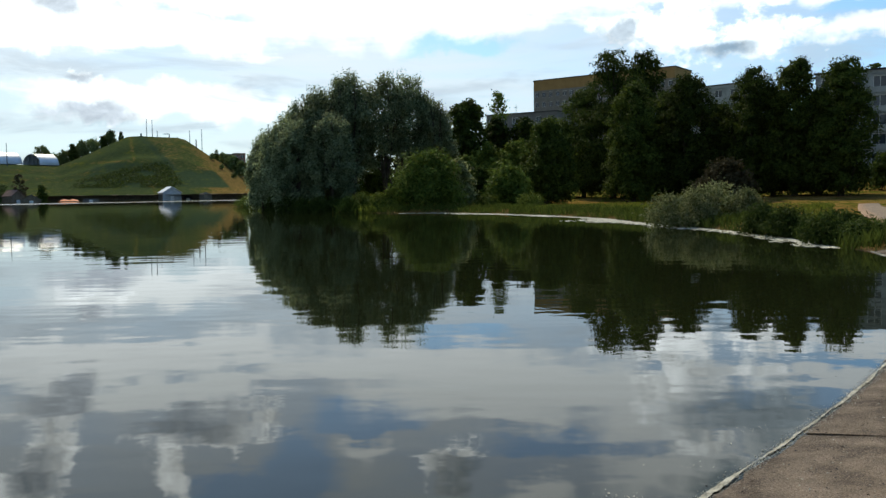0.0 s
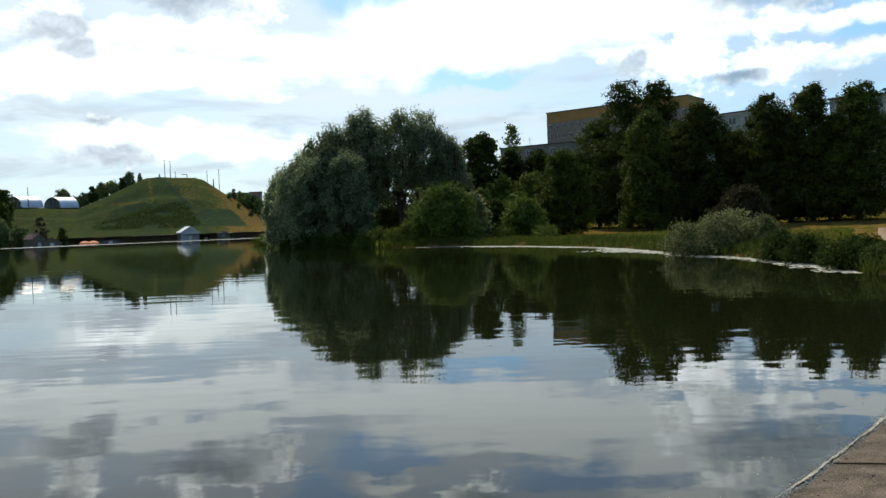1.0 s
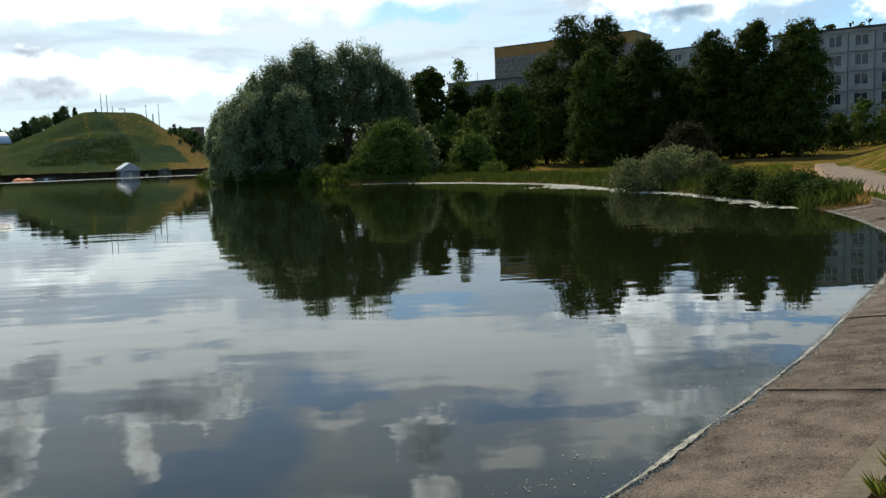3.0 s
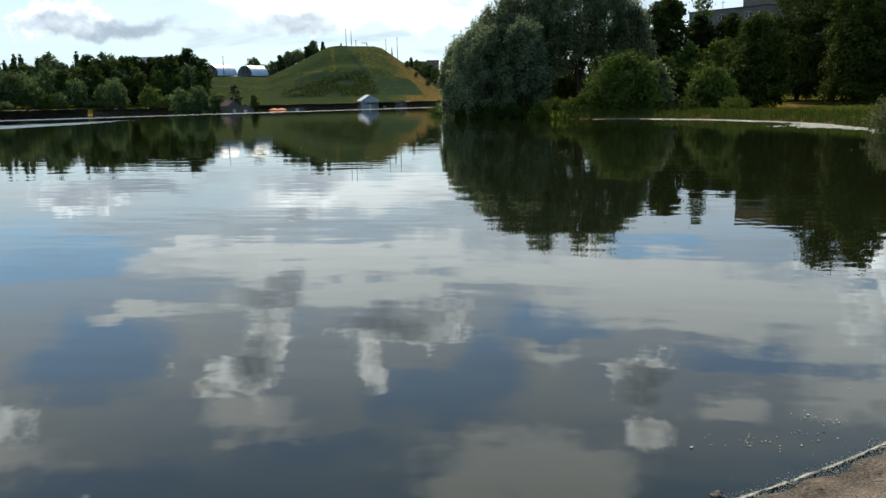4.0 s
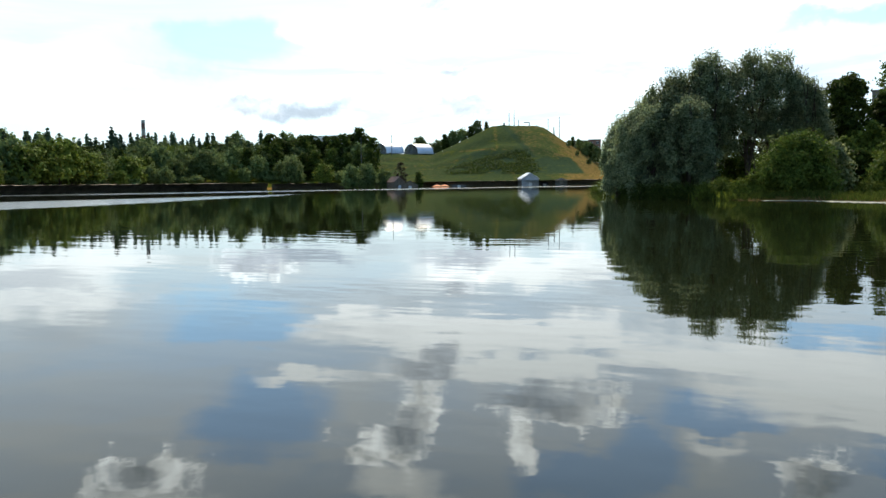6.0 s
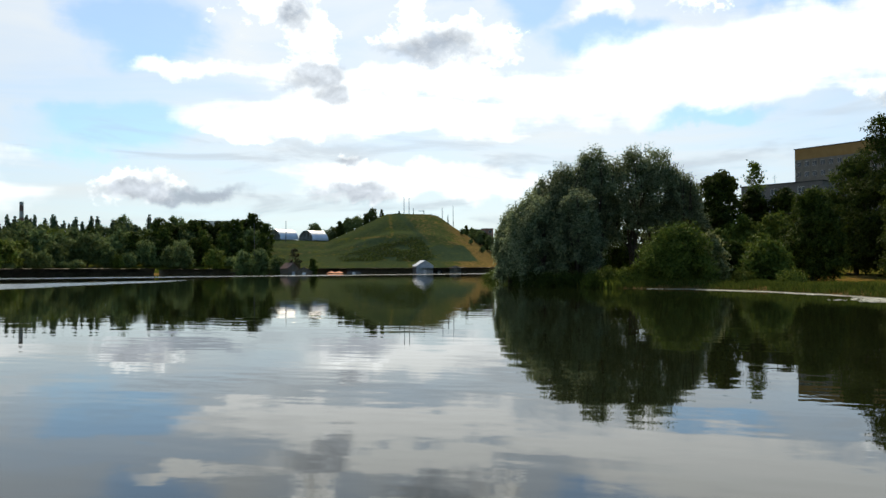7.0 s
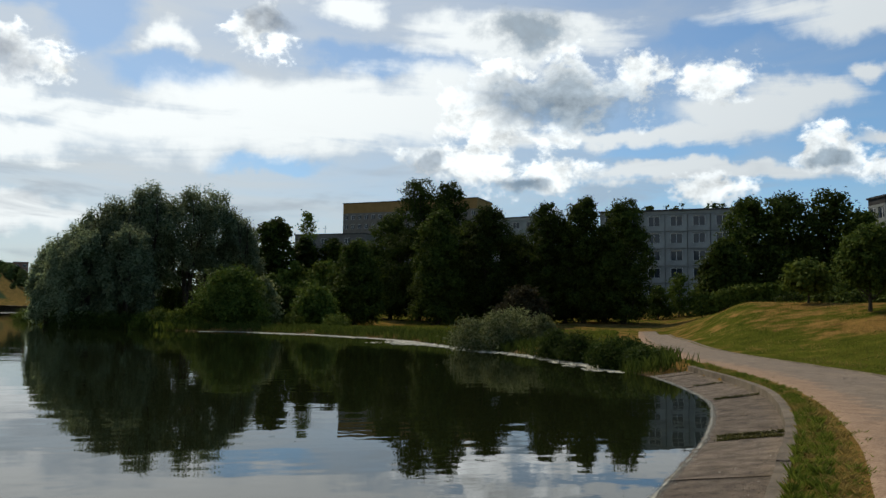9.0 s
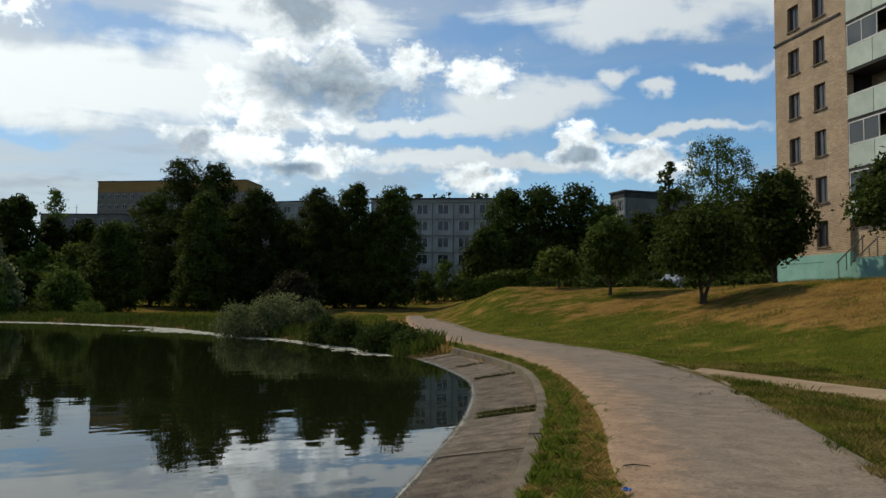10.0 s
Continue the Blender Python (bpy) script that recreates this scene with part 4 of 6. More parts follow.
W = "tall silver-leaved willow with several stems at the lake"
for i, (az_, d_, el_, hw, ft) in enumerate([(11.6, 90, 5.8, 2.0, 0.7), (9.2, 90, 7.5, 2.3, 1.2), (7.0, 93, 8.6, 2.3, 3.6), (4.5, 95, 8.9, 2.4, 5.0), (2.9, 97, 8.6, 2.2, 4.6), (1.2, 97, 7.0, 1.7, 3.2), (12.9, 94, 4.5, 1.2, 0.5), (10.8, 87, 5.4, 1.9, 0.4), (8.2, 86, 6.1, 1.8, 0.7), (9.0, 93, 7.9, 1.7, 1.6), (7.4, 94, 8.5, 1.6, 3.4), (10.9, 93, 6.5, 1.4, 1.0)]):
    grow("willow_tree", az_, d_, el_, hw, "willow", LEAF_WILLOW, 22000, 0.14, W, foot=ft, seed=i, stems=6 if ft > 3 else 4, group="willows at the shore", hang=0.2, clump=0.22, r=0.17)
grow("round_bush", 1.5, 77, 3.15, 2.75, "bush", LEAF_MID, 22000, 0.14, "large round green shrub hanging over the water", foot=0.0, seed=20, category="bush")
grow("round_bush", -0.7, 79, 2.3, 1.1, "bush", LEAF_SILVER, 4000, 0.2, "pale green shrub beside a larger one", foot=0.0, seed=21, category="bush")
grow("small_tree", -2.0, 84, 1.75, 0.8, "round", LEAF_DARK, 2800, 0.18, "small dark round-headed tree in the meadow", foot=0.8, seed=22)
grow("weeping_bush", -4.1, 82, 1.8, 1.8, "bush", LEAF_MID, 8000, 0.18, "low flat-topped weeping shrub", foot=0.0, seed=23, category="bush", hang=1.0)
for i, (az_, d_, el_, hw) in enumerate([(-2.6, 118, 3.6, 1.6), (-4.7, 116, 3.7, 1.7), (-6.0, 121, 3.4, 1.4), (-1.0, 112, 2.6, 1.4), (0.6, 116, 2.4, 1.6), (-3.6, 108, 2.2, 1.6)]):
    grow("round_bush", az_, d_, el_, hw, "bush", LEAF_BRIGHT if i < 3 else LEAF_MID, 5000, 0.26, "bright green shrub behind the meadow", foot=0.0, seed=24 + i, category="bush")
grow("dark_tree", -1.2, 122, 6.6, 1.75, "round", LEAF_DARK, 14000, 0.3, "dark round-crowned tree behind the willows", seed=31)
grow("dark_tree", 0.9, 125, 5.6, 1.6, "round", LEAF_DARK, 11000, 0.3, "dark round-crowned tree behind the willows", seed=32)
grow("dark_tree", -3.3, 124, 5.2, 1.2, "round", LEAF_DARK, 8000, 0.3, "dark tree in front of a grey building", seed=33)
grow("dark_tree", -5.3, 124, 5.3, 1.3, "round", LEAF_DARK, 8000, 0.3, "dark tree in front of a grey building", seed=34)
grow("birch_tree", -3.4, 128, 7.05, 0.75, "column", LEAF_MID, 2600, 0.22, "slender birch with a thin open crown", foot=7, seed=27, bark=BIRCHBARK, clump=0.5)
D = "tall dense dark green lime tree at the meadow's edge"
G = "row of dark trees behind the meadow"
for i, (az_, d_, el_, hw, kind) in enumerate([(-6.9, 92, 5.1, 1.6, "column"), (-11.3, 104, 9.7, 2.1, "column"), (-13.4, 106, 9.5, 1.6, "column"), (-9.3, 108, 7.0, 1.7, "column"), (-12.7, 94, 7.4, 1.7, "column"),
                                              (-16.2, 95, 7.7, 1.8, "column"), (-14.6, 97, 6.6, 1.7, "round"), (-20.3, 96, 8.0, 1.7, "column"), (-18.3, 99, 5.6, 1.6, "round"), (-22.9, 95, 8.3, 1.5, "column"), (-25.6, 94, 8.1, 1.7, "column"), (-21.6, 99, 6.4, 1.5, "round"), (-24.3, 99, 6.2, 1.4, "round")]):
    grow("lime_tree", az_, d_, el_ + 0.15, hw * 1.24, kind, LEAF_DARK, 34000, 0.16, D, foot=0.3, seed=40 + i, group=G, clump=0.25)
grow("round_bush", -18.7, 84, 2.05, 2.0, "bush", LEAF_PURPLE, 5500, 0.18, "low brownish shrub in front of dark trees", foot=0.0, seed=60, category="bush")

for i in range(12):
    grow("understory_bush", 12.2 - i * 1.05, 101 + 3 * (i % 3), 2.0 + 0.6 * (i % 2) + 0.6 * (5 < i < 10), 1.2, "bush", LEAF_DARK if i % 3 else LEAF_MID, 2600, 0.24, "dark undergrowth behind the willows", foot=0.0, seed=300 + i, category="bush", group="undergrowth behind the willows")

# low growth along the water under the willows
for i, (az_, d_, el_, hw, leaf_) in enumerate([(7.2, 78, -0.35, 0.8, 1), (6.2, 77, 0.05, 0.9, 1), (5.0, 76, -0.1, 0.9, 1), (4.2, 76, 0.3, 0.9, 1), (8.2, 81, -0.3, 0.8, 0), (9.2, 82, -0.25, 0.9, 0), (10.3, 83, -0.2, 0.9, 0), (11.3, 85, -0.1, 0.9, 0), (12.3, 87, -0.1, 0.8, 0), (13.4, 118, 0.0, 0.7, 1), (14.2, 124, -0.1, 0.8, 1), (-2.6, 76, -0.2, 0.9, 1), (-5.6, 75, -0.2, 1.0, 1)]):
    grow("shore_clump", az_, d_, el_, hw, "bush", LEAF_BRIGHT if leaf_ else LEAF_DARK, 2600, 0.13, "bright green sedge clump at the water's edge" if leaf_ else "low dark shrub at the water under the willows", foot=0.0, seed=400 + i, category="bush", group="low growth under the willows", hang=0.5, wide=0.3)

# silvery shrubs and herbs at the water
for i, (az_, d_, el_, hw) in enumerate([(-15.2, 41, -0.2, 1.9), (-18.2, 43, 0.55, 2.2), (-16.9, 42, 0.2, 1.7), (-20.0, 42, 0.0, 1.1)]):
    grow("silver_shrub", az_, d_, el_, hw, "bush", LEAF_SILVER, 4200, 0.085, "silvery green shrub standing at the water's edge", foot=0.0, seed=62 + i, category="bush", group="shrubs at the water", wide=0.35)
for i, (az_, d_, el_, hw) in enumerate([(-22.4, 33, -1.2, 1.6), (-24.6, 29.5, -1.5, 1.7), (-27.0, 28.6, -2.2, 1.4), (-25.8, 31, -1.5, 1.6), (-20.9, 35, -1.0, 1.3)]):
    grow("green_herbs", az_, d_, el_, hw, "bush", LEAF_HERB, 3200, 0.085, "dense green weeds at the water's edge", foot=0.0, seed=70 + i, category="bush", group="weeds at the water", wide=0.3)

# trees on the bank and round the houses
grow("bank_tree", -46.9, 38, 6.9, 3.1, "round", LEAF_DARK, 14000, 0.11, "small spreading dark tree on the dry bank", foot=1.3, seed=80, stems=2, r=0.10)
grow("bank_tree", -40.8, 46, 6.0, 2.0, "round", LEAF_MID, 10000, 0.12, "young leafy tree on the dry bank", foot=1.1, seed=81)
grow("bank_tree", -37.3, 53, 3.9, 1.4, "round", LEAF_BRIGHT, 3600, 0.15, "small bright green tree on the bank", foot=0.7, seed=82)
grow("bank_tree", -51.5, 44, 8.9, 2.5, "round", LEAF_DARK, 13000, 0.125, "broad dark tree near a brick block", foot=1.2, seed=83)
grow("bank_tree", -59.2, 36, 9.6, 3.2, "round", LEAF_DARK, 12000, 0.12, "dark tree in front of brick balconies", foot=2.0, seed=84)
grow("open_tree", -48.0, 72, 11.5, 3.0, "round", LEAF_MID, 15000, 0.11, "tall airy tree with a thin crown", foot=5.0, seed=85, clump=0.2)
grow("open_tree", -44.8, 72, 9.7, 0.9, "column", LEAF_MID, 1700, 0.2, "slim airy tree with a thin crown", foot=4.0, seed=86)
for i, (az_, d_, el_, hw) in enumerate([(-33.8, 105, 8.0, 2.2), (-36.1, 104, 8.4, 2.2), (-38.5, 106, 8.5, 2.3), (-40.4, 104, 7.0, 1.7), (-32.2, 98, 5.3, 1.6), (-43.2, 85, 6.2, 2.0), (-46.0, 80, 6.6, 2.3), (-49.3, 74, 6.8, 2.3), (-41.8, 92, 5.0, 1.6), (-51.5, 66, 5.4, 1.8)]):
    grow("dark_tree", az_, d_, el_, hw, "round", LEAF_DARK, 13000, 0.25, "dense dark tree beside the apartment blocks", foot=0.8, seed=90 + i, group="dark trees by the blocks", clump=0.4)
for i, (az_, el_, hw) in enumerate([(-29.2, 8.1, 1.3), (-27.4, 7.7, 0.9), (-31.6, 7.9, 1.3), (-33.5, 8.2, 1.2)]):
    grow("dark_tree", az_, 156, el_, hw, "round", LEAF_DARK, 2600, 0.36, "tree rising behind a grey block", seed=104 + i)
for i, (az_, d_, el_, hw) in enumerate([(-29.3, 112, 3.0, 1.2), (-27.9, 108, 2.2, 1.1), (-30.9, 110, 2.2, 1.1)]):
    grow("round_bush", az_, d_, el_, hw, "bush", LEAF_MID, 2600, 0.2, "green shrub below a grey apartment block", foot=0.0, seed=110 + i, category="bush")


for i, (az_, d_, el_, hw) in enumerate([(-38.4, 66, 1.9, 1.3), (-40.2, 64, 1.6, 1.3), (-41.9, 62, 1.5, 1.2), (-44.3, 60, 1.3, 0.9), (-46.9, 62, 1.9, 1.5), (-48.9, 60, 1.8, 1.4), (-50.8, 58, 1.7, 1.2), (-36.6, 70, 1.6, 1.2), (-42.6, 74, 2.6, 1.6), (-45.6, 76, 2.8, 1.7), (-39.5, 78, 2.6, 1.6)]):
    grow("understory_bush", az_, d_, el_, hw, "bush", LEAF_DARK, 2400, 0.15, "dark undergrowth behind the bank trees", foot=0.0, seed=330 + i, category="bush", group="undergrowth on the bank")


def hedge(a0, a1, dist, el0, el1, label, seed):
    rng = np.random.default_rng(seed)
    x0, y0 = spot((a0 + a1) / 2, dist)
    z0 = ground_at(x0, y0)
    ob = thing("hedge", pose(x0, y0, z0), label, "hedge")
    lobes = []
    for t in np.linspace(0, 1, 26):
        x, y = spot(a0 + (a1 - a0) * t, dist)
        h = reach(el0 + (el1 - el0) * min(1, t * 2.2), dist) - ground_at(x, y)
        for k in (0.25, 0.6, 0.88):
            lobes.append(((x - x0, y - y0, ground_at(x, y) - z0 + h * k * 0.92), (0.62, 0.62, h * 0.2)))
    for t in np.linspace(0.02, 0.98, 12):
        v, f = [], []
        x, y = spot(a0 + (a1 - a0) * t, dist)
        z = ground_at(x, y) - z0
        tube(v, f, [(x - x0, y - y0, z - 0.2), (x - x0 + 0.05, y - y0, z + 0.6), (x - x0, y - y0 + 0.05, z + 1.2)], [0.04, 0.03, 0.015], 5)
        raw("stem", v, f, BARK, ob, True)
    quads("crown", crown_quads(lobes, 11000, 0.15, rng, 0.25), LEAF_BRIGHT, ob)


hedge(-30.6, -37.0, 88, 1.35, 2.15, "long clipped green hedge along the bank", 120)

# ---------------- far woods ----------------
PROTO = []
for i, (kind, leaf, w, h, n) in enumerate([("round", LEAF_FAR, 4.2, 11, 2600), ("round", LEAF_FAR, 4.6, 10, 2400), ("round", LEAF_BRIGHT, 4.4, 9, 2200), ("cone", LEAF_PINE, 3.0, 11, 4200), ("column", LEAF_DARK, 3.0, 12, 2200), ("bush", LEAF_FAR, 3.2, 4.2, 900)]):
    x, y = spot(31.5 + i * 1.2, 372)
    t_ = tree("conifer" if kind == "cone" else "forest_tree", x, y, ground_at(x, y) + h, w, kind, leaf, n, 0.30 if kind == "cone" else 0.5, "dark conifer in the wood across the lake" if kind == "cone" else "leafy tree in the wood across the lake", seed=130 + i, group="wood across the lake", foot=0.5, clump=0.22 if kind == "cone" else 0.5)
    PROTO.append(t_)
rng = np.random.default_rng(11)


def plant(az_, dist, which, size, sink=0.0):
    x, y = spot(az_, dist)
    s = size * rng.uniform(0.85, 1.15)
    copy_thing(PROTO[which], Matrix.LocRotScale((x, y, ground_at(x, y) - sink), Euler((0, 0, rng.uniform(0, 6.28))), (s, s, s * rng.uniform(0.9, 1.15))))


shore_pts = resample(FAR_SHORE, 3.0)
rim = [(math.degrees(math.atan2(-p[0], p[1])), math.hypot(*p)) for p in shore_pts if math.hypot(*p) > 150]
RIM_AZ = sorted((a, r) for a, r in rim if 29 < a < 64)


def rim_dist(az_):
    return float(np.interp(az_, [a for a, _ in RIM_AZ], [r for _, r in RIM_AZ]))


for row, back, gap in [(0, 13, 0.95), (1, 24, 1.0), (2, 40, 0.95), (3, 58, 0.95), (4, 78, 0.55), (5, 100, 0.5)]:
    a = 29.9 + rng.uniform(0, 0.6) if row < 3 else 33.2
    while a < 62:
        r = rim_dist(a) + back * 1.1 + rng.uniform(-5, 5)
        if row == 0:
            which, size = int(rng.choice([1, 2, 2, 5, 5])), (0.75 if a > 37 else 1.1)
        elif row < 4:
            which, size = int(rng.choice([0, 1, 1, 2, 4, 1])) if a > 36 else int(rng.choice([4, 4, 0])), 1.15
        else:
            which, size = int(rng.choice([3, 3, 0, 3, 3])), rng.uniform(1.15, 1.5)
        if not (row == 0 and rng.uniform() < 0.2):
            plant(a, r, which, size)
        a += gap * rng.uniform(0.7, 1.3)
for a in np.arange(30.4, 37.2, 0.55):
    plant(float(a), rim_dist(a) + rng.uniform(40, 60), 4, rng.uniform(1.25, 1.55))
for a in (48.6, 49.6, 50.3, 51.2, 52.2, 46.2, 55.0):
    plant(a, rim_dist(a) + 16, 2, rng.uniform(1.15, 1.5))
for a, r, which, size in [(26.8, 312, 4, 0.62), (29.2, 322, 0, 0.8), (30.4, 318, 0, 0.9), (31.5, 322, 0, 1.0), (22.0, 448, 4, 0.5), (22.6, 450, 0, 0.65), (23.1, 448, 4, 0.7), (23.7, 447, 1, 0.8), (24.3, 449, 0, 0.8), (24.9, 447, 4, 0.75), (25.4, 450, 0, 0.8), (25.9, 455, 1, 0.8), (16.0, 415, 4, 0.6), (15.3, 405, 0, 0.75), (14.7, 400, 4, 0.8), (22.4, 455, 3, 0.55), (23.0, 455, 3, 0.7), (23.6, 452, 0, 0.7), (24.2, 455, 3, 0.75), (24.8, 455, 0, 0.7), (25.3, 455, 3, 0.6), (26.7, 470, 0, 1.0), (26.3, 470, 3, 0.9),
                          (15.6, 425, 0, 0.7), (15.0, 400, 0, 0.8), (14.4, 395, 0, 0.8), (13.8, 380, 1, 0.8), (13.3, 360, 0, 0.9), (12.8, 350, 0, 0.9), (14.9, 370, 1, 0.4), (15.7, 385, 1, 0.35), (16.3, 400, 1, 0.35), (12.2, 340, 0, 0.9), (11.5, 340, 1, 0.9)]:
    plant(a, r, which, size * (0.78 if a < 17 else 1.0))

grow("red_leaved_tree", 28.0, 319, 1.5, 0.5, "round", LEAF_PURPLE, 900, 0.4, "dull red-leaved tree beside a pale house", seed=500)


# ---------------- houses ----------------
def frame_of(a0, d0, a1, d1, z):
    """A pose at the first corner with x along the wall to the second, y into the building; and the wall's length."""
    p, q = toward(a0, d0), toward(a1, d1)
    e = (q - p)
    return pose(p.x, p.y, z, 0, 0, math.degrees(math.atan2(e.y, e.x))), e.length


def mesh_of(name, bm, mat):
    me = bpy.data.meshes.new(name)
    bm.to_mesh(me)
    bm.free()
    me.materials.append(mat)
    return me


def hang_on(name, me, parent, x, y, z, rz=0.0):
    ob = new(name, me)
    ob.parent = parent
    ob.matrix_basis = pose(x, y, z, 0, 0, rz)
    return ob


def ring_boxes(w, h, ww, wh, sill, depth):
    """A wall panel w by h round an opening ww by wh."""
    s = (w - ww) / 2
    return boxes((0, s, 0, depth, 0, h), (w - s, w, 0, depth, 0, h), (s, w - s, 0, depth, 0, sill), (s, w - s, 0, depth, sill + wh, h))


def window_meshes(ww, wh, bars=1, mat=None):
    t = 0.07
    items = [(0, t, 0, 0.06, 0, wh), (ww - t, ww, 0, 0.06, 0, wh), (t, ww - t, 0, 0.06, 0, t), (t, ww - t, 0, 0.06, wh - t, wh)]
    for k in range(bars):
        x = ww * (k + 1) / (bars + 1)
        items.append((x - 0.03, x + 0.03, 0.002, 0.058, t, wh - t))
    return mesh_of("window_frame", boxes(*items), mat or WHITEPAINT), mesh_of("pane", boxes((t, ww - t, 0.03, 0.04, t, wh - t)), GLASS)


def block(name, a0, d0, a1, d1, top, storeys, sh, bay, ww, wh, wall, label, depth=12, parapet=0.5, band=None, bars=1, gap=0.03, chimney_count=0, side=False, core=None):
    z0 = top - parapet - storeys * sh
    m, length = frame_of(a0, d0, a1, d1, z0)
    ob = thing(name, m, label, "apartment block")
    n = max(1, round(length / bay))
    w = length / n
    part("core", boxes((0.05, length - 0.05, 0.45, depth, -4, storeys * sh)), core or wall, ob)
    part("roof", boxes((-0.2, length + 0.2, -0.15, depth + 0.15, storeys * sh + parapet, storeys * sh + parapet + 0.25)), DARKROOF, ob)
    part("parapet", boxes((0, length, 0.0, depth, storeys * sh, storeys * sh + parapet)), band or wall, ob)
    part("plinth", boxes((0, length, 0.05, 0.45, -4, 0)), wall, ob)
    pm = mesh_of("wall_panel", ring_boxes(w - gap, sh - gap, ww, wh, 0.85, 0.3), wall)
    fm, gm = window_meshes(ww, wh, bars)
    for s in range(storeys):
        for k in range(n):
            hang_on("wall_panel", pm, ob, k * w + gap / 2, 0, s * sh + gap / 2)
            win = hang_on("window", fm, ob, k * w + (w - ww) / 2, 0.16, s * sh + 0.85)
            hang_on("pane", gm, win, 0, 0, 0)
    if side:
        for s in range(storeys):
            part("balcony", boxes((length, length + 0.9, 1.0, 4.2, s * sh + 0.1, s * sh + 0.25), (length + 0.82, length + 0.9, 1.0, 4.2, s * sh + 0.25, s * sh + 1.2), (length, length + 0.82, 1.0, 1.06, s * sh + 0.25, s * sh + 1.2)), BALCONY if s % 2 else wall, ob, "concrete balcony with a solid front")
    for k in range(chimney_count):
        x = length * (k + 0.7) / chimney_count
        part("antenna", boxes((x, x + 0.08, 3, 3.08, storeys * sh + parapet, storeys * sh + parapet + 2.6), (x - 0.5, x + 0.6, 3, 3.06, storeys * sh + parapet + 1.9, storeys * sh + parapet + 1.96)), DARKMETAL, ob, "thin roof antenna")
    return ob


block("apartment_block", -24.0, 134.5, -34.35, 132, 18.5, 5, 2.75, 3.35, 1.85, 1.6, PANELMAT, "grey five-storey panel apartment block with dark joints", side=True, gap=0.10, bars=1)
block("tower_block", -5.9, 245, -15.38, 226, 34.1, 9, 2.8, 2.25, 1.25, 1.35, BUFF, "tall buff apartment block with an ochre parapet", parapet=2.9, band=YELLOWBAND, chimney_count=1)
block("apartment_block", -2.6, 205, -7.5, 196, reach(5.33, 200), 5, 2.75, 3.2, 1.6, 1.5, FARWALL, "dull grey apartment block half hidden by trees", chimney_count=2)
block("apartment_block", -15.8, 188, -19.6, 181, reach(6.7, 184), 5, 2.8, 3.2, 1.7, 1.5, PANELMAT, "grey apartment block seen between tree tops")
# The gable's shade is put into the darker core colour.
block("apartment_block", -40.84, 121.2, -41.8, 118, reach(7.55, 119), 5, 2.75, 1.8, 1.3, 1.5, PANELMAT, "grey apartment block with pale loggias and a gable coloured dark for shade", parapet=0.8, band=DARKROOF, core=FARWALL, gap=0.05)


def brick_material():
    m = bpy.data.materials.new("coursed_yellow_brick")
    m.use_nodes = True
    g = Graph(m.node_tree)
    at = g.add("ShaderNodeTexCoord").outputs["Object"]
    sp = g.add("ShaderNodeSeparateXYZ")
    g.put(sp.inputs[0], at)
    cb = g.add("ShaderNodeCombineXYZ")
    g.put(cb.inputs[0], g.math("ADD", sp.outputs[0], sp.outputs[1]))
    g.put(cb.inputs[1], sp.outputs[2])
    b = g.add("ShaderNodeTexBrick")
    g.put(b.inputs["Vector"], cb.outputs[0])
    for k, v in (("Color1", rgb(0.48, 0.345, 0.225)), ("Color2", rgb(0.63, 0.475, 0.335)), ("Mortar", rgb(0.24, 0.175, 0.115)), ("Scale", 1.0), ("Mortar Size", 0.012), ("Bias", 0.0), ("Brick Width", 0.26), ("Row Height", 0.088)):
        b.inputs[k].default_value = v
    p = g.add("ShaderNodeBsdfPrincipled")
    stain = g.step(g.noise(at, 0.5, 5.0, 0.65), 0.35, 0.7, 0.82, 1.08)
    sc = g.add("ShaderNodeVectorMath", operation="SCALE")
    g.put(sc.inputs[0], b.outputs["Color"])
    g.put(sc.inputs["Scale"], stain)
    g.put(p.inputs["Base Color"], sc.outputs[0])
    p.inputs["Roughness"].default_value = 0.9
    bp = g.add("ShaderNodeBump", invert=True)
    bp.inputs["Strength"].default_value, bp.inputs["Distance"].default_value = 0.8, 0.01
    g.put(bp.inputs["Height"], b.outputs["Fac"])
    g.put(p.inputs["Normal"], bp.outputs[0])
    g.put(g.add("ShaderNodeOutputMaterial").inputs[0], p.outputs[0])
    return m


COURSED = brick_material()


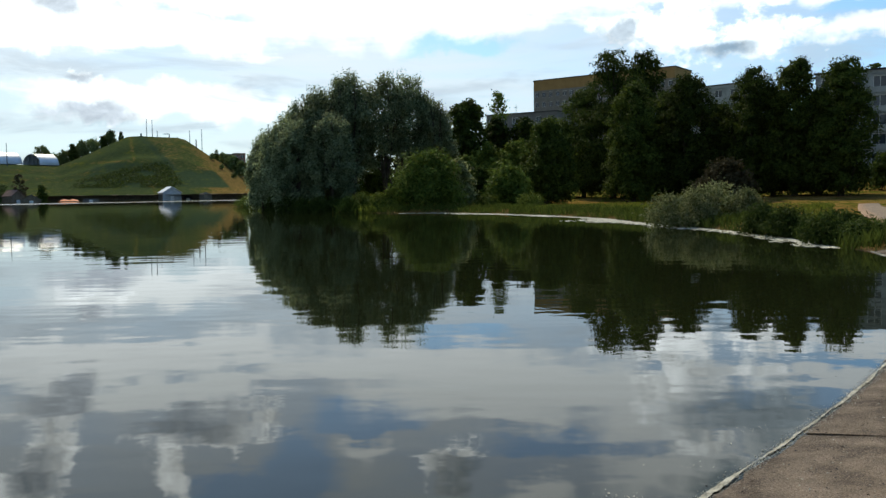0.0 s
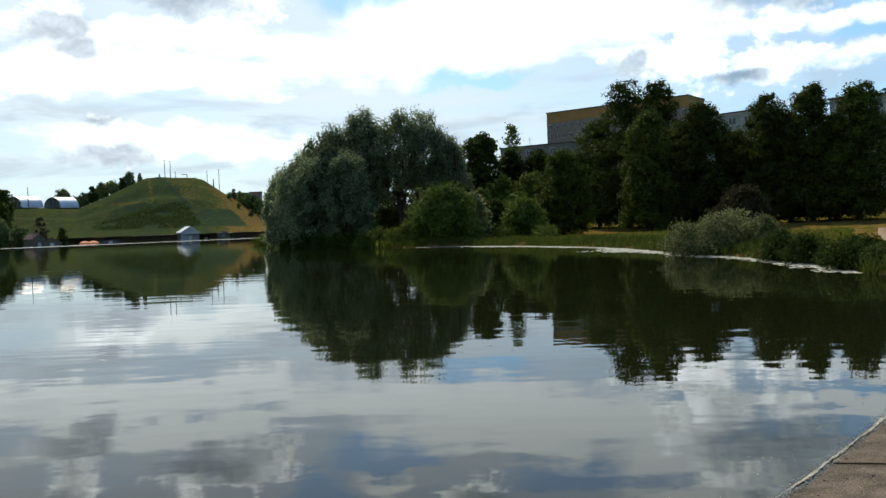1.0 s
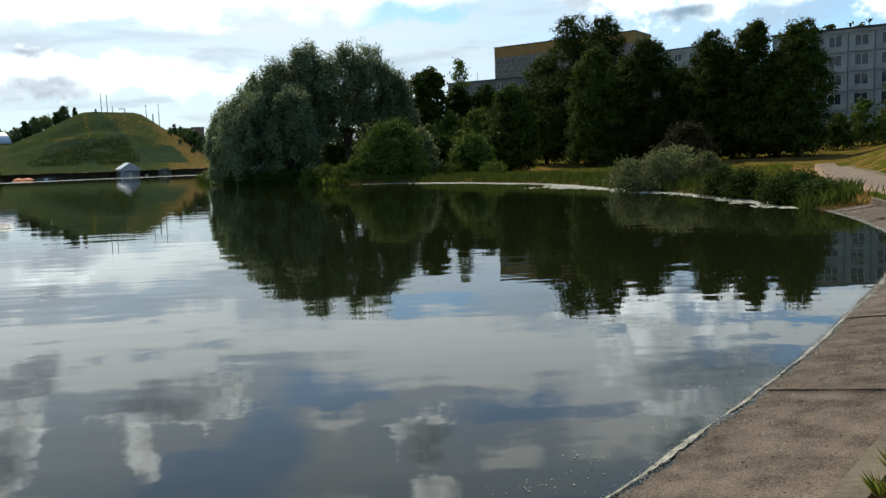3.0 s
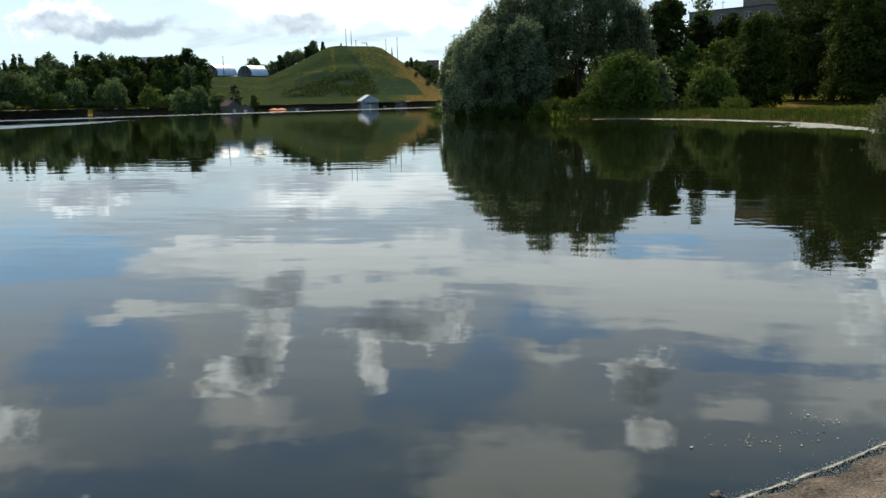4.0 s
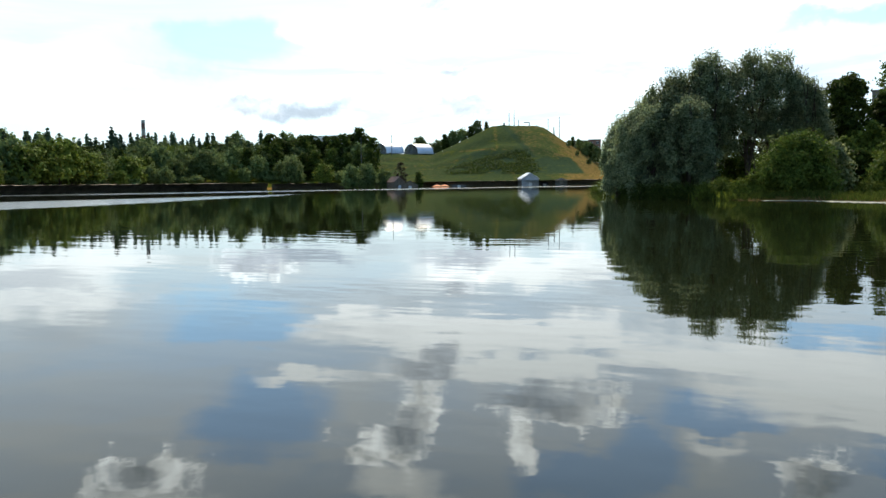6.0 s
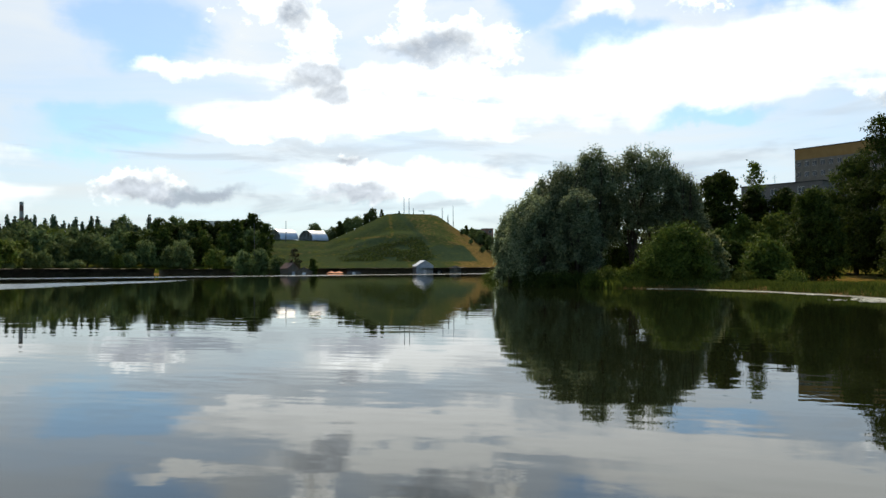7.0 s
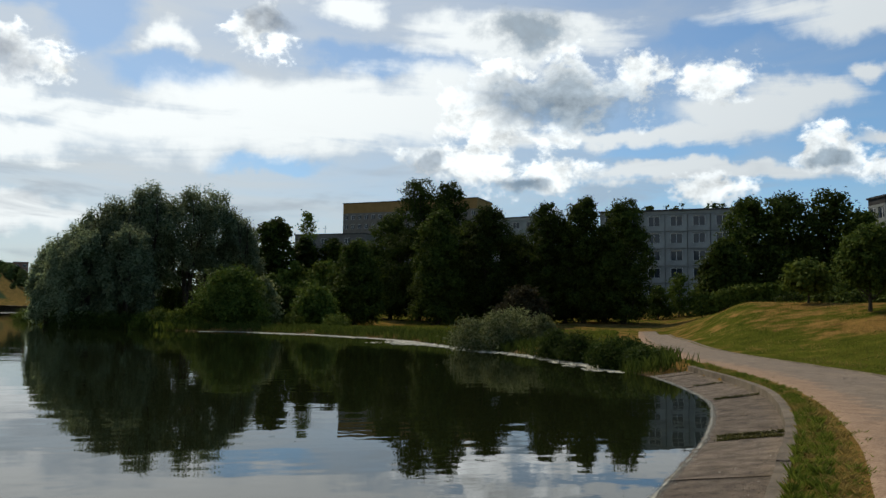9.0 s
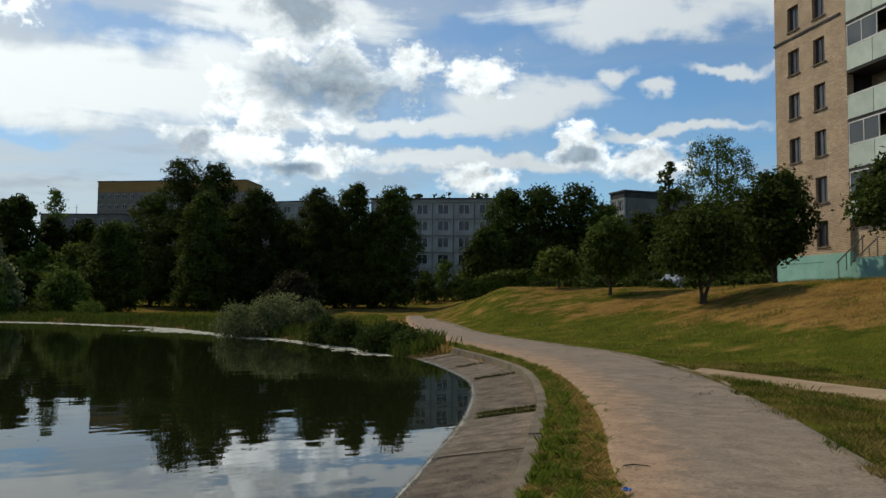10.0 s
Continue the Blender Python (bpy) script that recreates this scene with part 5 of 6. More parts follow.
def brick_house():
    m, length = frame_of(-51.66, 52.3, -55.9, 47.1, 3.0)
    ob = thing("brick_block", m, "tall yellow-brick apartment block on a turquoise base", "apartment block")
    sh, first, floors = 2.6, 1.6, 9
    top = first + sh * floors
    span = 8.0
    # end wall with its two columns of window openings
    cols = [(1.3, 2.35), (3.62, 4.62)]
    sill = 4.83 - 3.0
    items = [(0, cols[0][0], 0, 0.4, first, top), (cols[0][1], cols[1][0], 0, 0.4, first, top), (cols[1][1], length, 0, 0.4, first, top)]
    fm, gm = window_meshes(1.0, 1.45, 1, BROWNFRAME)
    sm = mesh_of("sill", boxes((-0.08, 1.13, -0.08, 0.1, -0.06, 0)), KERB)
    for a, b in cols:
        z = first
        for k in range(floors):
            s = sill + sh * k + (0.17 if k == 0 else 0)
            items.append((a, b, 0, 0.4, z, s))
            z = s + 1.45
            win = hang_on("window", fm, ob, a + 0.02, 0.16, s)
            hang_on("pane", gm, win, 0, 0, 0)
            hang_on("sill", sm, win, 0, -0.16, 0)
            part("curtain", boxes((0.08, 0.42 if k % 3 else 0.7, 0.12, 0.15, 0.1, 1.36)), WHITEPAINT if (k + (a > 2)) % 2 else PANELMAT, win, "pale hanging curtain")
        items.append((a, b, 0, 0.4, z, top))
    part("end_wall", boxes(*items), COURSED, ob)
    # Solid near-black block: the unlit rooms' darkness is put into its colour.
    part("dark_room_block", boxes((0.1, length - 0.1, 0.6, 9, first, top)), SHADEMAT, ob)
    part("plinth", boxes((-0.04, length + 0.02, -0.05, 0.4, -1.5, first - 0.004)), TEAL, ob, "turquoise painted base with scuffed plaster")
    part("plinth_ledge", boxes((-0.05, 4.2, -0.07, -0.05, 1.18, 1.22)), TEAL, ob)
    part("string_course", boxes((-0.06, length - 0.4, -0.06, 0, 14.35, 14.47)), DARKROOF, ob, "dark sheet-metal ledge")
    part("back_wall", boxes((0, 0.3, 0.4, 12, -1.5, top), (0.3, length + span, 11.7, 12, -1.5, top)), COURSED, ob)
    part("roof", boxes((-0.3, length + span + 0.3, -0.3, 12.3, top, top + 0.3)), DARKROOF, ob)
    # loggias
    x0, x1 = length, length + span
    part("loggia_wall", boxes((x0, x1, 1.5, 1.8, -1.5, top), (x0 + 3.9, x0 + 4.05, 0.1, 1.5, first, top)), COURSED, ob)
    part("ground_wall", boxes((x0, x1, 0.25, 0.6, -1.5, first + 1.3)), COURSED, ob, "brick wall under the loggias")
    for k in range(floors):
        z = 3.35 + sh * k
        part("loggia_floor", boxes((x0 + 0.05, x1, -0.05, 1.5, z - 0.16, z)), DARKROOF, ob)
        for j in range(4):
            part("parapet_sheet", boxes((x0 + 0.12 + j * 1.95, x0 + 2.02 + j * 1.95, -0.08, -0.03, z, z + 1.2)), BALCONY, ob, "pale green balcony sheet")
        part("rail", boxes((x0 + 0.1, x1, -0.09, -0.01, z + 1.2, z + 1.26)), WHITEPAINT, ob)
        if k % 4 != 2:
            for j in range(7):
                xw = x0 + 0.15 + j * 1.1
                win = part("glazing", boxes((xw, xw + 0.05, -0.07, -0.02, z + 1.26, z + 2.42), (xw + 0.05, xw + 1.1, -0.07, -0.02, z + 2.36, z + 2.42)), WHITEPAINT, ob)
                if j % 3 != 2:
                    part("pane", boxes((xw + 0.05, xw + 1.08, -0.05, -0.04, z + 1.28, z + 2.36)), GLASS, win)
    # steps up to the door
    for k in range(6):
        part("step", boxes((x0 + 0.2 + 0.3 * k, x0 + 3.6, -1.0, -0.05, -0.6 if k == 0 else 0.2 * k, 0.2 * k + 0.2)), TEAL, ob, "turquoise painted entrance step")
    for y in (-0.98, -0.14):
        items = [(x0 + 0.3 + 0.6 * k, x0 + 0.34 + 0.6 * k, y, y + 0.04, 0.2 + 0.4 * k * 0.9, 1.1 + 0.4 * k * 0.9) for k in range(4)]
        bm = boxes(*items)
        r = Matrix.Translation((x0 + 1.22, y + 0.02, 1.64)) @ Matrix.Rotation(-math.atan2(0.72, 1.2), 4, "Y") @ Matrix.Diagonal((2.4, 0.05, 0.05, 1))
        bmesh.ops.create_cube(bm, size=1.0, matrix=r)
        part("handrail", bm, DARKMETAL, ob, "thin grey steel handrail")
    return ob


brick_house()


def car(az_, dist, turn, paint, label):
    x, y = spot(az_, dist)
    ob = thing("car", pose(x, y, ground_at(x, y), 0, 0, turn), label, "car")
    bm = bmesh.new()
    prof = [(-2.1, 0.35), (-2.1, 0.8), (-1.9, 0.95), (-1.2, 1.0), (-0.6, 1.42), (0.8, 1.45), (1.5, 1.0), (2.05, 0.9), (2.1, 0.35)]
    a = [bm.verts.new((p, -0.82, q)) for p, q in prof]
    b = [bm.verts.new((p, 0.82, q)) for p, q in prof]
    bm.faces.new(a)
    bm.faces.new(b[::-1])
    for k in range(len(prof)):
        n = (k + 1) % len(prof)
        bm.faces.new((a[k], b[k], b[n], a[n]))
    bmesh.ops.recalc_face_normals(bm, faces=bm.faces)
    bmesh.ops.bevel(bm, geom=list(bm.edges), offset=0.05, segments=2, affect="EDGES")
    body_ = part("body", bm, paint, ob)
    for s in (-1, 1):
        part("side_glass", boxes((-0.5, 0.85, 0.822 * s, 0.828 * s, 1.02, 1.36)), GLASS, body_)
        for xx in (-1.3, 1.35):
            bm = bmesh.new()
            bmesh.ops.create_cone(bm, cap_ends=True, segments=18, radius1=0.31, radius2=0.31, depth=0.2, matrix=Matrix.Translation((xx, 0.74 * s, 0.31)) @ Matrix.Rotation(radians(90), 4, "X"))
            wheel = part("wheel", bm, RUBBER, ob)
            bm = bmesh.new()
            bmesh.ops.create_cone(bm, cap_ends=True, segments=14, radius1=0.19, radius2=0.17, depth=0.03, matrix=Matrix.Translation((xx, 0.85 * s, 0.31)) @ Matrix.Rotation(radians(90), 4, "X"))
            part("rim", bm, SHEETMETAL, wheel)


car(-45.3, 68, 20, CARPAINT, "light silver car parked behind the bank trees")

# ---------------- across the lake ----------------


def gable_hut(name, az_, dist, w, d, eave, ridge_, wall, roof, label, turn=0.0, category="hut", sink=0.3):
    x, y = spot(az_, dist)
    ob = thing(name, pose(x, y, ground_at(x, y) - sink, 0, 0, az_ + turn), label, category)
    bm = boxes((-w / 2, w / 2, -d / 2, d / 2, 0, eave))
    v = [bm.verts.new(p) for p in ((-w / 2, -d / 2 + 0.01, eave), (w / 2, -d / 2 + 0.01, eave), (0, -d / 2 + 0.01, ridge_), (-w / 2, d / 2 - 0.01, eave), (w / 2, d / 2 - 0.01, eave), (0, d / 2 - 0.01, ridge_))]
    bm.faces.new((v[0], v[1], v[2]))
    bm.faces.new((v[5], v[4], v[3]))
    part("wall", bm, wall, ob)
    for s in (-1, 1):
        bm = bmesh.new()
        L = math.hypot(w / 2, ridge_ - eave) + 0.4
        m = Matrix.Translation((s * w / 4 * 1.06, 0, (eave + ridge_) / 2 + 0.02)) @ Matrix.Rotation(s * math.atan2(ridge_ - eave, w / 2), 4, "Y") @ Matrix.Diagonal((L, d + 0.6, 0.12, 1))
        bmesh.ops.create_cube(bm, size=1.0, matrix=m)
        part("roof", bm, roof, ob)
    part("door", boxes((-0.6, 0.6, -d / 2 - 0.05, -d / 2, 0.3, min(eave - 0.2, 2.3))), DARKMETAL if wall is WHITEPAINT else WHITEPAINT, ob)
    return ob


gable_hut("white_hut", 19.1, 311, 6.4, 8, 3.6, 5.6, HUTWALL, SHEETMETAL, "white gabled hut on the far shore", turn=12)
gable_hut("low_hut", 16.8, 311, 4.4, 5, 2.0, 2.6, HUTWALL, DARKROOF, "low pale hut with a dark roof")
gable_hut("grey_hut", 23.95, 310, 5.2, 4, 2.2, 2.5, FARWALL, DARKROOF, "low grey shed on the far shore")
gable_hut("house", 28.4, 316, 4.6, 6, 3.6, 5.6, KERB, BROWNROOF, "pale house with a brown roof across the lake", turn=30, category="house")
gable_hut("light_roof_hut", 27.4, 310, 6.0, 6, 2.2, 4.0, KERB, KERB, "small hut with a pale pitched roof")
gable_hut("small_hut", 14.2, 306, 2.6, 3, 1.6, 2.1, BROWNROOF, DARKROOF, "small brown shed near the slope's foot")
gable_hut("dark_hut", 17.95, 311, 2.6, 3, 1.3, 1.7, DARKROOF, DARKROOF, "small dark kiosk on the far shore")


def parasol(az_, dist):
    x, y = spot(az_, dist)
    ob = thing("parasol", pose(x, y, ground_at(x, y)), "faded orange parasol on the far shore", "parasol")
    bm = bmesh.new()
    bmesh.ops.create_cone(bm, cap_ends=True, segments=8, radius1=2.2, radius2=0.1, depth=0.7, matrix=Matrix.Translation((0, 0, 1.75)))
    part("canopy", bm, ORANGE, ob)
    part("pole", boxes((-0.04, 0.04, -0.04, 0.04, 0, 1.5)), DARKMETAL, ob)


parasol(25.5, 308)
parasol(25.0, 310)


def hangar(az_, dist, radius, length, turn, label):
    x, y = spot(az_, dist)
    ob = thing("hangar", pose(x, y, ground_at(x, y) - 0.2, 0, 0, turn), label, "hangar")
    v, f = [], []
    n = 20
    for j in (0, length):
        for rr in (radius, radius - 0.3):
            for k in range(n + 1):
                a = math.pi * k / n
                v.append((math.cos(a) * rr, j, math.sin(a) * rr * 0.82))
    q = n + 1
    for k in range(n):
        f += [(k, k + 1, 2 * q + k + 1, 2 * q + k), (q + k + 1, q + k, 3 * q + k, 3 * q + k + 1), (k + 1, k, q + k, q + k + 1), (2 * q + k, 2 * q + k + 1, 3 * q + k + 1, 3 * q + k)]
    raw("vault", v, f, SHEETMETAL, ob)
    bm = bmesh.new()
    ring = [bm.verts.new((math.cos(math.pi * k / n) * (radius - 0.3), length - 1, math.sin(math.pi * k / n) * (radius - 0.3) * 0.82)) for k in range(n + 1)]
    bm.faces.new(ring)
    part("end_wall", bm, DARKROOF, ob)
    for k in range(5):
        a = math.pi * (k + 1) / 6
        part("rib", boxes((math.cos(a) * (radius - 0.6) - 0.12, math.cos(a) * (radius - 0.6) + 0.12, 0.5, 0.7, 0, math.sin(a) * (radius - 0.6) * 0.82)), SHEETMETAL, ob)


hangar(29.5, 432, 6.8, 11, -28, "bright metal vaulted hangar with an open end")
hangar(27.3, 432, 6.6, 10, -28, "bright metal vaulted hangar with an open end")


def mast(az_, dist, el_top, label, width=0.28, lamp=0.0, sign=0.0):
    x, y = spot(az_, dist)
    z = ground_at(x, y)
    h = reach(el_top, dist) - z
    ob = thing("mast", pose(x, y, z, 0, 0, az_), label, "mast")
    bm = bmesh.new()
    bmesh.ops.create_cone(bm, cap_ends=True, segments=8, radius1=width * 0.7, radius2=width * 0.4, depth=h + 0.5, matrix=Matrix.Translation((0, 0, h / 2 - 0.25)))
    part("pole", bm, DARKMETAL, ob)
    part("head", boxes((-0.2 - lamp, 0.2, -0.2, 0.2, h - 0.35, h)), DARKMETAL if not sign else SHEETMETAL, ob)


for a, e in ((20.4, 4.98), (20.05, 4.93), (19.74, 4.22), (17.7, 4.26), (16.93, 4.35)):
    mast(a, 421, e, "thin steel lighting mast on the hill top")
mast(19.0, 421, 4.05, "bent lift mast with a short arm on the hill top", 0.4, 2.6)
mast(18.5, 421, 3.85, "short post on the hill top", 0.3)
mast(20.75, 421, 4.05, "squat marker post on the hill top", 0.8)
mast(28.64, 420, 3.3, "thin lamp post beside the hangars", 0.3)
mast(30.78, 330, 3.15, "lamp post in front of the wood", 0.22)
mast(17.3, 412, 3.7, "squat post at the slope's edge", 0.5)


def chimney_stack():
    x, y = spot(45.17, 520)
    ob = thing("chimney_stack", pose(x, y, ground_at(x, y)), "tall red and white banded factory chimney", "chimney")
    top = reach(4.3, 520) - ground_at(x, y)
    z, k = 0.0, 0
    while z < top - 0.1:
        h = min(3.6, top - z)
        bm = bmesh.new()
        bmesh.ops.create_cone(bm, cap_ends=True, segments=20, radius1=1.5 - 0.45 * z / top, radius2=1.5 - 0.45 * (z + h) / top, depth=h, matrix=Matrix.Translation((0, 0, z + h / 2)))
        part("band", bm, BROWNROOF if k % 2 else PANELMAT, ob)
        z += h
        k += 1


chimney_stack()
block("distant_block", 34.9, 480, 31.5, 470, reach(3.3, 470), 6, 2.9, 4.2, 2.0, 1.5, WHITEPAINT, "pale apartment block above the far wood", parapet=0.6)
block("distant_block", 16.3, 520, 15.3, 515, reach(2.7, 515), 5, 2.9, 4.0, 2.0, 1.5, BUFF, "small distant block beyond the hill", parapet=0.6)
block("distant_block", 14.95, 520, 14.1, 520, reach(2.75, 520), 5, 2.9, 4.0, 2.0, 1.5, REDBROWN, "dark distant block beyond the hill", parapet=0.6)
block("distant_block", 13.9, 520, 12.6, 520, reach(2.6, 520), 5, 2.9, 4.0, 2.0, 1.5, BUFF, "small distant block beyond the hill", parapet=0.6)

# far shore walls
FARLINE = resample(FAR_SHORE, 2.0)
fa = np.degrees(np.arctan2(-FARLINE[:, 0], FARLINE[:, 1]))
fd = np.hypot(*FARLINE.T)


def shore_wall(pick, h, mat, label, lean):
    line = FARLINE[pick]
    bottom, top = line, offset(line, -lean)
    back = offset(line, -lean - 8.0)
    n = len(line)
    r = np.random.default_rng(4).normal(0, 0.05, n)
    v = [(*p, -0.4) for p in bottom] + [(*p, h + q) for p, q in zip(top, r)] + [(*p, h + q) for p, q in zip(back, r)]
    f = [(k, k + 1, n + k + 1, n + k) for k in range(n - 1)] + [(n + k, n + k + 1, 2 * n + k + 1, 2 * n + k) for k in range(n - 1)]
    ob = raw("shore_wall", v, f, mat)
    tagged(ob, label, "wall", kind="structure")


shore_wall((fd > 200) & (fa > 11) & (fa < 37), 2.0, KERB, "low grey concrete wall along the far shore", 0.2)
shore_wall((fd > 100) & (fa >= 37) & (fa < 75), 2.4, STONE, "sloping stone embankment on the far shore", 5.0)


# rough scrub on the hill's face
r_ = np.random.default_rng(77)
n = 5200
a_, t_ = r_.uniform(18.4, 25.0, n), r_.uniform(310, 372, n)
px_, py_ = -np.sin(np.radians(a_)) * t_, np.cos(np.radians(a_)) * t_
pz_ = height(px_, py_)
ok = (a_ > 18.2 + (pz_ - 6) * 0.115) & (pz_ > 5.0) & (pz_ < 16.0) & (a_ + (pz_ - 6) * 0.12 < 24.6 + r_.normal(0, 0.3, n)) & (np.sin(px_ * 0.31) + np.sin(py_ * 0.43 + px_ * 0.17) > -1.3)
seat = np.stack([px_, py_, pz_ + 0.25], 1)[ok]
seat = np.repeat(seat, 7, 0) + r_.normal(0, 1, (7 * int(ok.sum()), 3)) * (0.9, 0.9, 0.3)
tagged(quads("hill_scrub", leaves_mesh(seat, np.tile((0.0, 0.0, 0.8), (len(seat), 1)), 0.30, r_), LEAF_DARK), "low dark scrub on the hill's face", "scrub", kind="stuff")


# ---------------- grass, reeds and small things ----------------
rng = np.random.default_rng(21)


def scatter_between(a, b, n):
    """Random places between two lines of the same length."""
    k = rng.integers(0, len(a) - 1, n)
    t, u = rng.uniform(0, 1, n)[:, None], rng.uniform(0, 1, n)[:, None]
    p = a[k] * (1 - t) + a[k + 1] * t
    q = b[k] * (1 - t) + b[k + 1] * t
    return (p * (1 - u) + q * u).T


def match(a, b):
    """Brings b to as many points as a, each nearest in order."""
    t = np.linspace(0, 1, len(a))
    s = np.linspace(0, 1, len(b))
    return np.stack([np.interp(t, s, b[:, 0]), np.interp(t, s, b[:, 1])], 1)


MIDWAY = (PATH_L + PATH_R) / 2
HALF = np.linalg.norm(PATH_R - PATH_L, axis=1).mean() / 2


def off_path(x, y, gap=0.1):
    m = along(MIDWAY, x, y) > HALF + gap
    return x[m], y[m]


def clustered(x, y, size, keep):
    """Keeps places in patches."""
    f = np.array([noise.noise(Vector((p / size, q / size, 0.0))) for p, q in zip(x, y)])
    m = f + rng.uniform(-0.25, 0.25, len(x)) > keep
    return x[m], y[m]


verge_a = offset(PATH_L, -0.02)
verge_in = []
for p in PATH_L:
    k = int(np.argmin(np.hypot(*(EDGE - p).T)))
    verge_in.append(offset(EDGE, SLAB_W + KERB_W + 0.03)[k])
verge_in = np.array(verge_in)
near = (PATH_L[:, 1] > 2.2) & (PATH_L[:, 1] < 27)


def uneven(x, y, size, seed):
    """Patchy 0 to 1 measure over the ground."""
    return np.array([np.clip(0.5 + 0.9 * noise.noise(Vector((p / size, q / size, seed))), 0, 1) for p, q in zip(x, y)])


def clear_of_track(x, y, gap):
    return along((CUT_L + CUT_R) / 2, x, y) > gap


inner = verge_in[near]
outer = offset(PATH_L, -0.05)[near]
middle = inner * 0.4 + outer * 0.6
x, y = scatter_between(inner, outer, 90000)
x, y = clustered(x, y, 0.16, -0.12)
blades("verge_straw", x, y, 0.02 + 0.10 * uneven(x, y, 0.17, 1.0), STRAW, "dry trampled straw between kerb and path", seed=30, width=0.0015, lean=1.6)
x, y = scatter_between(inner, middle, 110000)
x, y = clustered(x, y, 0.19, -0.06)
blades("verge_grass", x, y, 0.02 + 0.15 * uneven(x, y, 0.21, 2.0), GRASS, "uneven green and straw grass between kerb and path", seed=31, width=0.0013, lean=0.9)
x, y = scatter_between(middle, offset(PATH_L, 0.22)[near], 26000)
x, y = clustered(x, y, 0.35, 0.12)
blades("verge_grass", x, y, 0.02 + 0.09 * uneven(x, y, 0.4, 3.0), GRASS, "low tufts creeping over the path's sandy edge", seed=39, width=0.0016, lean=1.4)
x, y = scatter_between(offset(PATH_L, -0.45)[near], offset(PATH_L, 0.35)[near], 12000)
x, y = clustered(x, y, 0.45, 0.05)
blades("verge_straw", x, y, 0.05, STRAW, "dry trodden straw along the path", seed=32, width=0.004, lean=1.8)
right = (PATH_R[:, 1] > 1.0) & (PATH_R[:, 1] < 16)
x, y = scatter_between(offset(PATH_R, -0.3)[right], offset(PATH_R, 3.2)[right], 150000)
ok = clear_of_track(x, y, 0.5)
x, y = clustered(x[ok], y[ok], 0.8, -0.3)
blades("path_grass", x[::3], y[::3], 0.04 + 0.10 * uneven(x[::3], y[::3], 0.7, 4.0), STRAW, "dry stalks among grass beside the footpath", seed=40, width=0.0018, lean=1.2)
keep = np.arange(len(x)) % 3 > 0
x, y = x[keep], y[keep]
blades("path_grass", x, y, 0.03 + 0.11 * uneven(x, y, 0.9, 5.0), GRASS, "scruffy green grass beside the footpath", seed=33, width=0.0018, lean=0.8)
right = (PATH_R[:, 1] > 2.0) & (PATH_R[:, 1] < 48)
x, y = scatter_between(offset(PATH_R, 1.0)[right], offset(PATH_R, 26.0)[right], 70000)
ok = clear_of_track(x, y, 0.55) & (from_lake(x, y) > 6)
x, y = clustered(x[ok], y[ok], 1.6, 0.05)
blades("bank_grass", x, y, 0.04 + 0.14 * uneven(x, y, 2.0, 6.0), STRAW, "dry yellow grass on the bank", seed=34, width=0.006, lean=1.0)
x, y = scatter_between(offset(PATH_R, 0.6)[right], offset(PATH_R, 26.0)[right], 120000)
ok = clear_of_track(x, y, 0.55) & (from_lake(x, y) > 5.0)
x, y = clustered(x[ok], y[ok], 1.9, 0.0)
blades("bank_grass", x, y, 0.04 + 0.17 * uneven(x, y, 1.5, 7.0), GRASS, "green grass patches on the bank", seed=35, width=0.006, lean=0.9)

# tall grass of the meadow, reeds and sedge at its edge
shore = resample(GREEN_SHORE, 0.5)
x, y = scatter_between(offset(shore, -0.5), offset(shore, 2.2), 44000)
x, y = off_path(x, y, 0.6)
blades("reeds", *clustered(x, y, 2.2, -0.22), 0.55, REED, "thick green reeds and sedge along the shore", "reeds", 0.011, 0.6, 36)
x, y = scatter_between(offset(shore, 1.5)[16:100], offset(shore, 24.0)[16:100], 60000)
x, y = off_path(x, y, 1.0)
ok = np.degrees(np.arctan2(-x, y)) > -29.5
x, y = x[ok], y[ok]
blades("meadow_grass", *clustered(x, y, 5.0, -0.1), 0.30, GRASS, "long meadow grass turning yellow", "grass", 0.03, 0.5, 37)
tip = resample(GREEN_SHORE[-26:], 0.4)
x, y = scatter_between(offset(tip, -0.6), offset(tip, 5.0), 16000)
blades("point_sedge", *clustered(x, y, 4.0, 0.05), 0.8, GRASS, "bright green sedge under the willows", "grass", 0.05, 0.5, 38)

# floating pollen and duckweed off the green shore
v, f = [], []
line = shore[3:112]
normal = offset(line, -1.0) - line
for k in range(5200):
    i = int(rng.integers(0, len(line)))
    wave = (0.5 + 0.5 * math.sin(i * 0.23) * math.sin(i * 0.071 + 1)) * (0.3 + 0.7 * min(1.0, max(0.0, (i - 12) / 22)))
    if i < 26 and rng.uniform() < 0.6:
        continue
    reach_ = 0.45 + (0.5 + 1.5 * wave) * abs(rng.normal(0.45, 0.4))
    p = line[i] + normal[i] * reach_ + rng.normal(0, 0.12, 2)
    r = rng.uniform(0.04, 0.24) * (0.6 + 0.5 * wave)
    n = 7
    base = len(v)
    a0 = rng.uniform(0, 6.28)
    for j in range(n):
        q = r * rng.uniform(0.5, 1.15)
        a = a0 + 6.28 * j / n
        v.append((p[0] + math.cos(a) * q * 0.8, p[1] + math.sin(a) * q * 1.5, 0.006 + 0.002 * (k % 5)))
    f.append(tuple(range(base, base + n)))
tagged(raw("floating_pollen", v, f, POLLEN), "pale scum of pollen and duckweed floating off the shore", "pollen", kind="stuff")

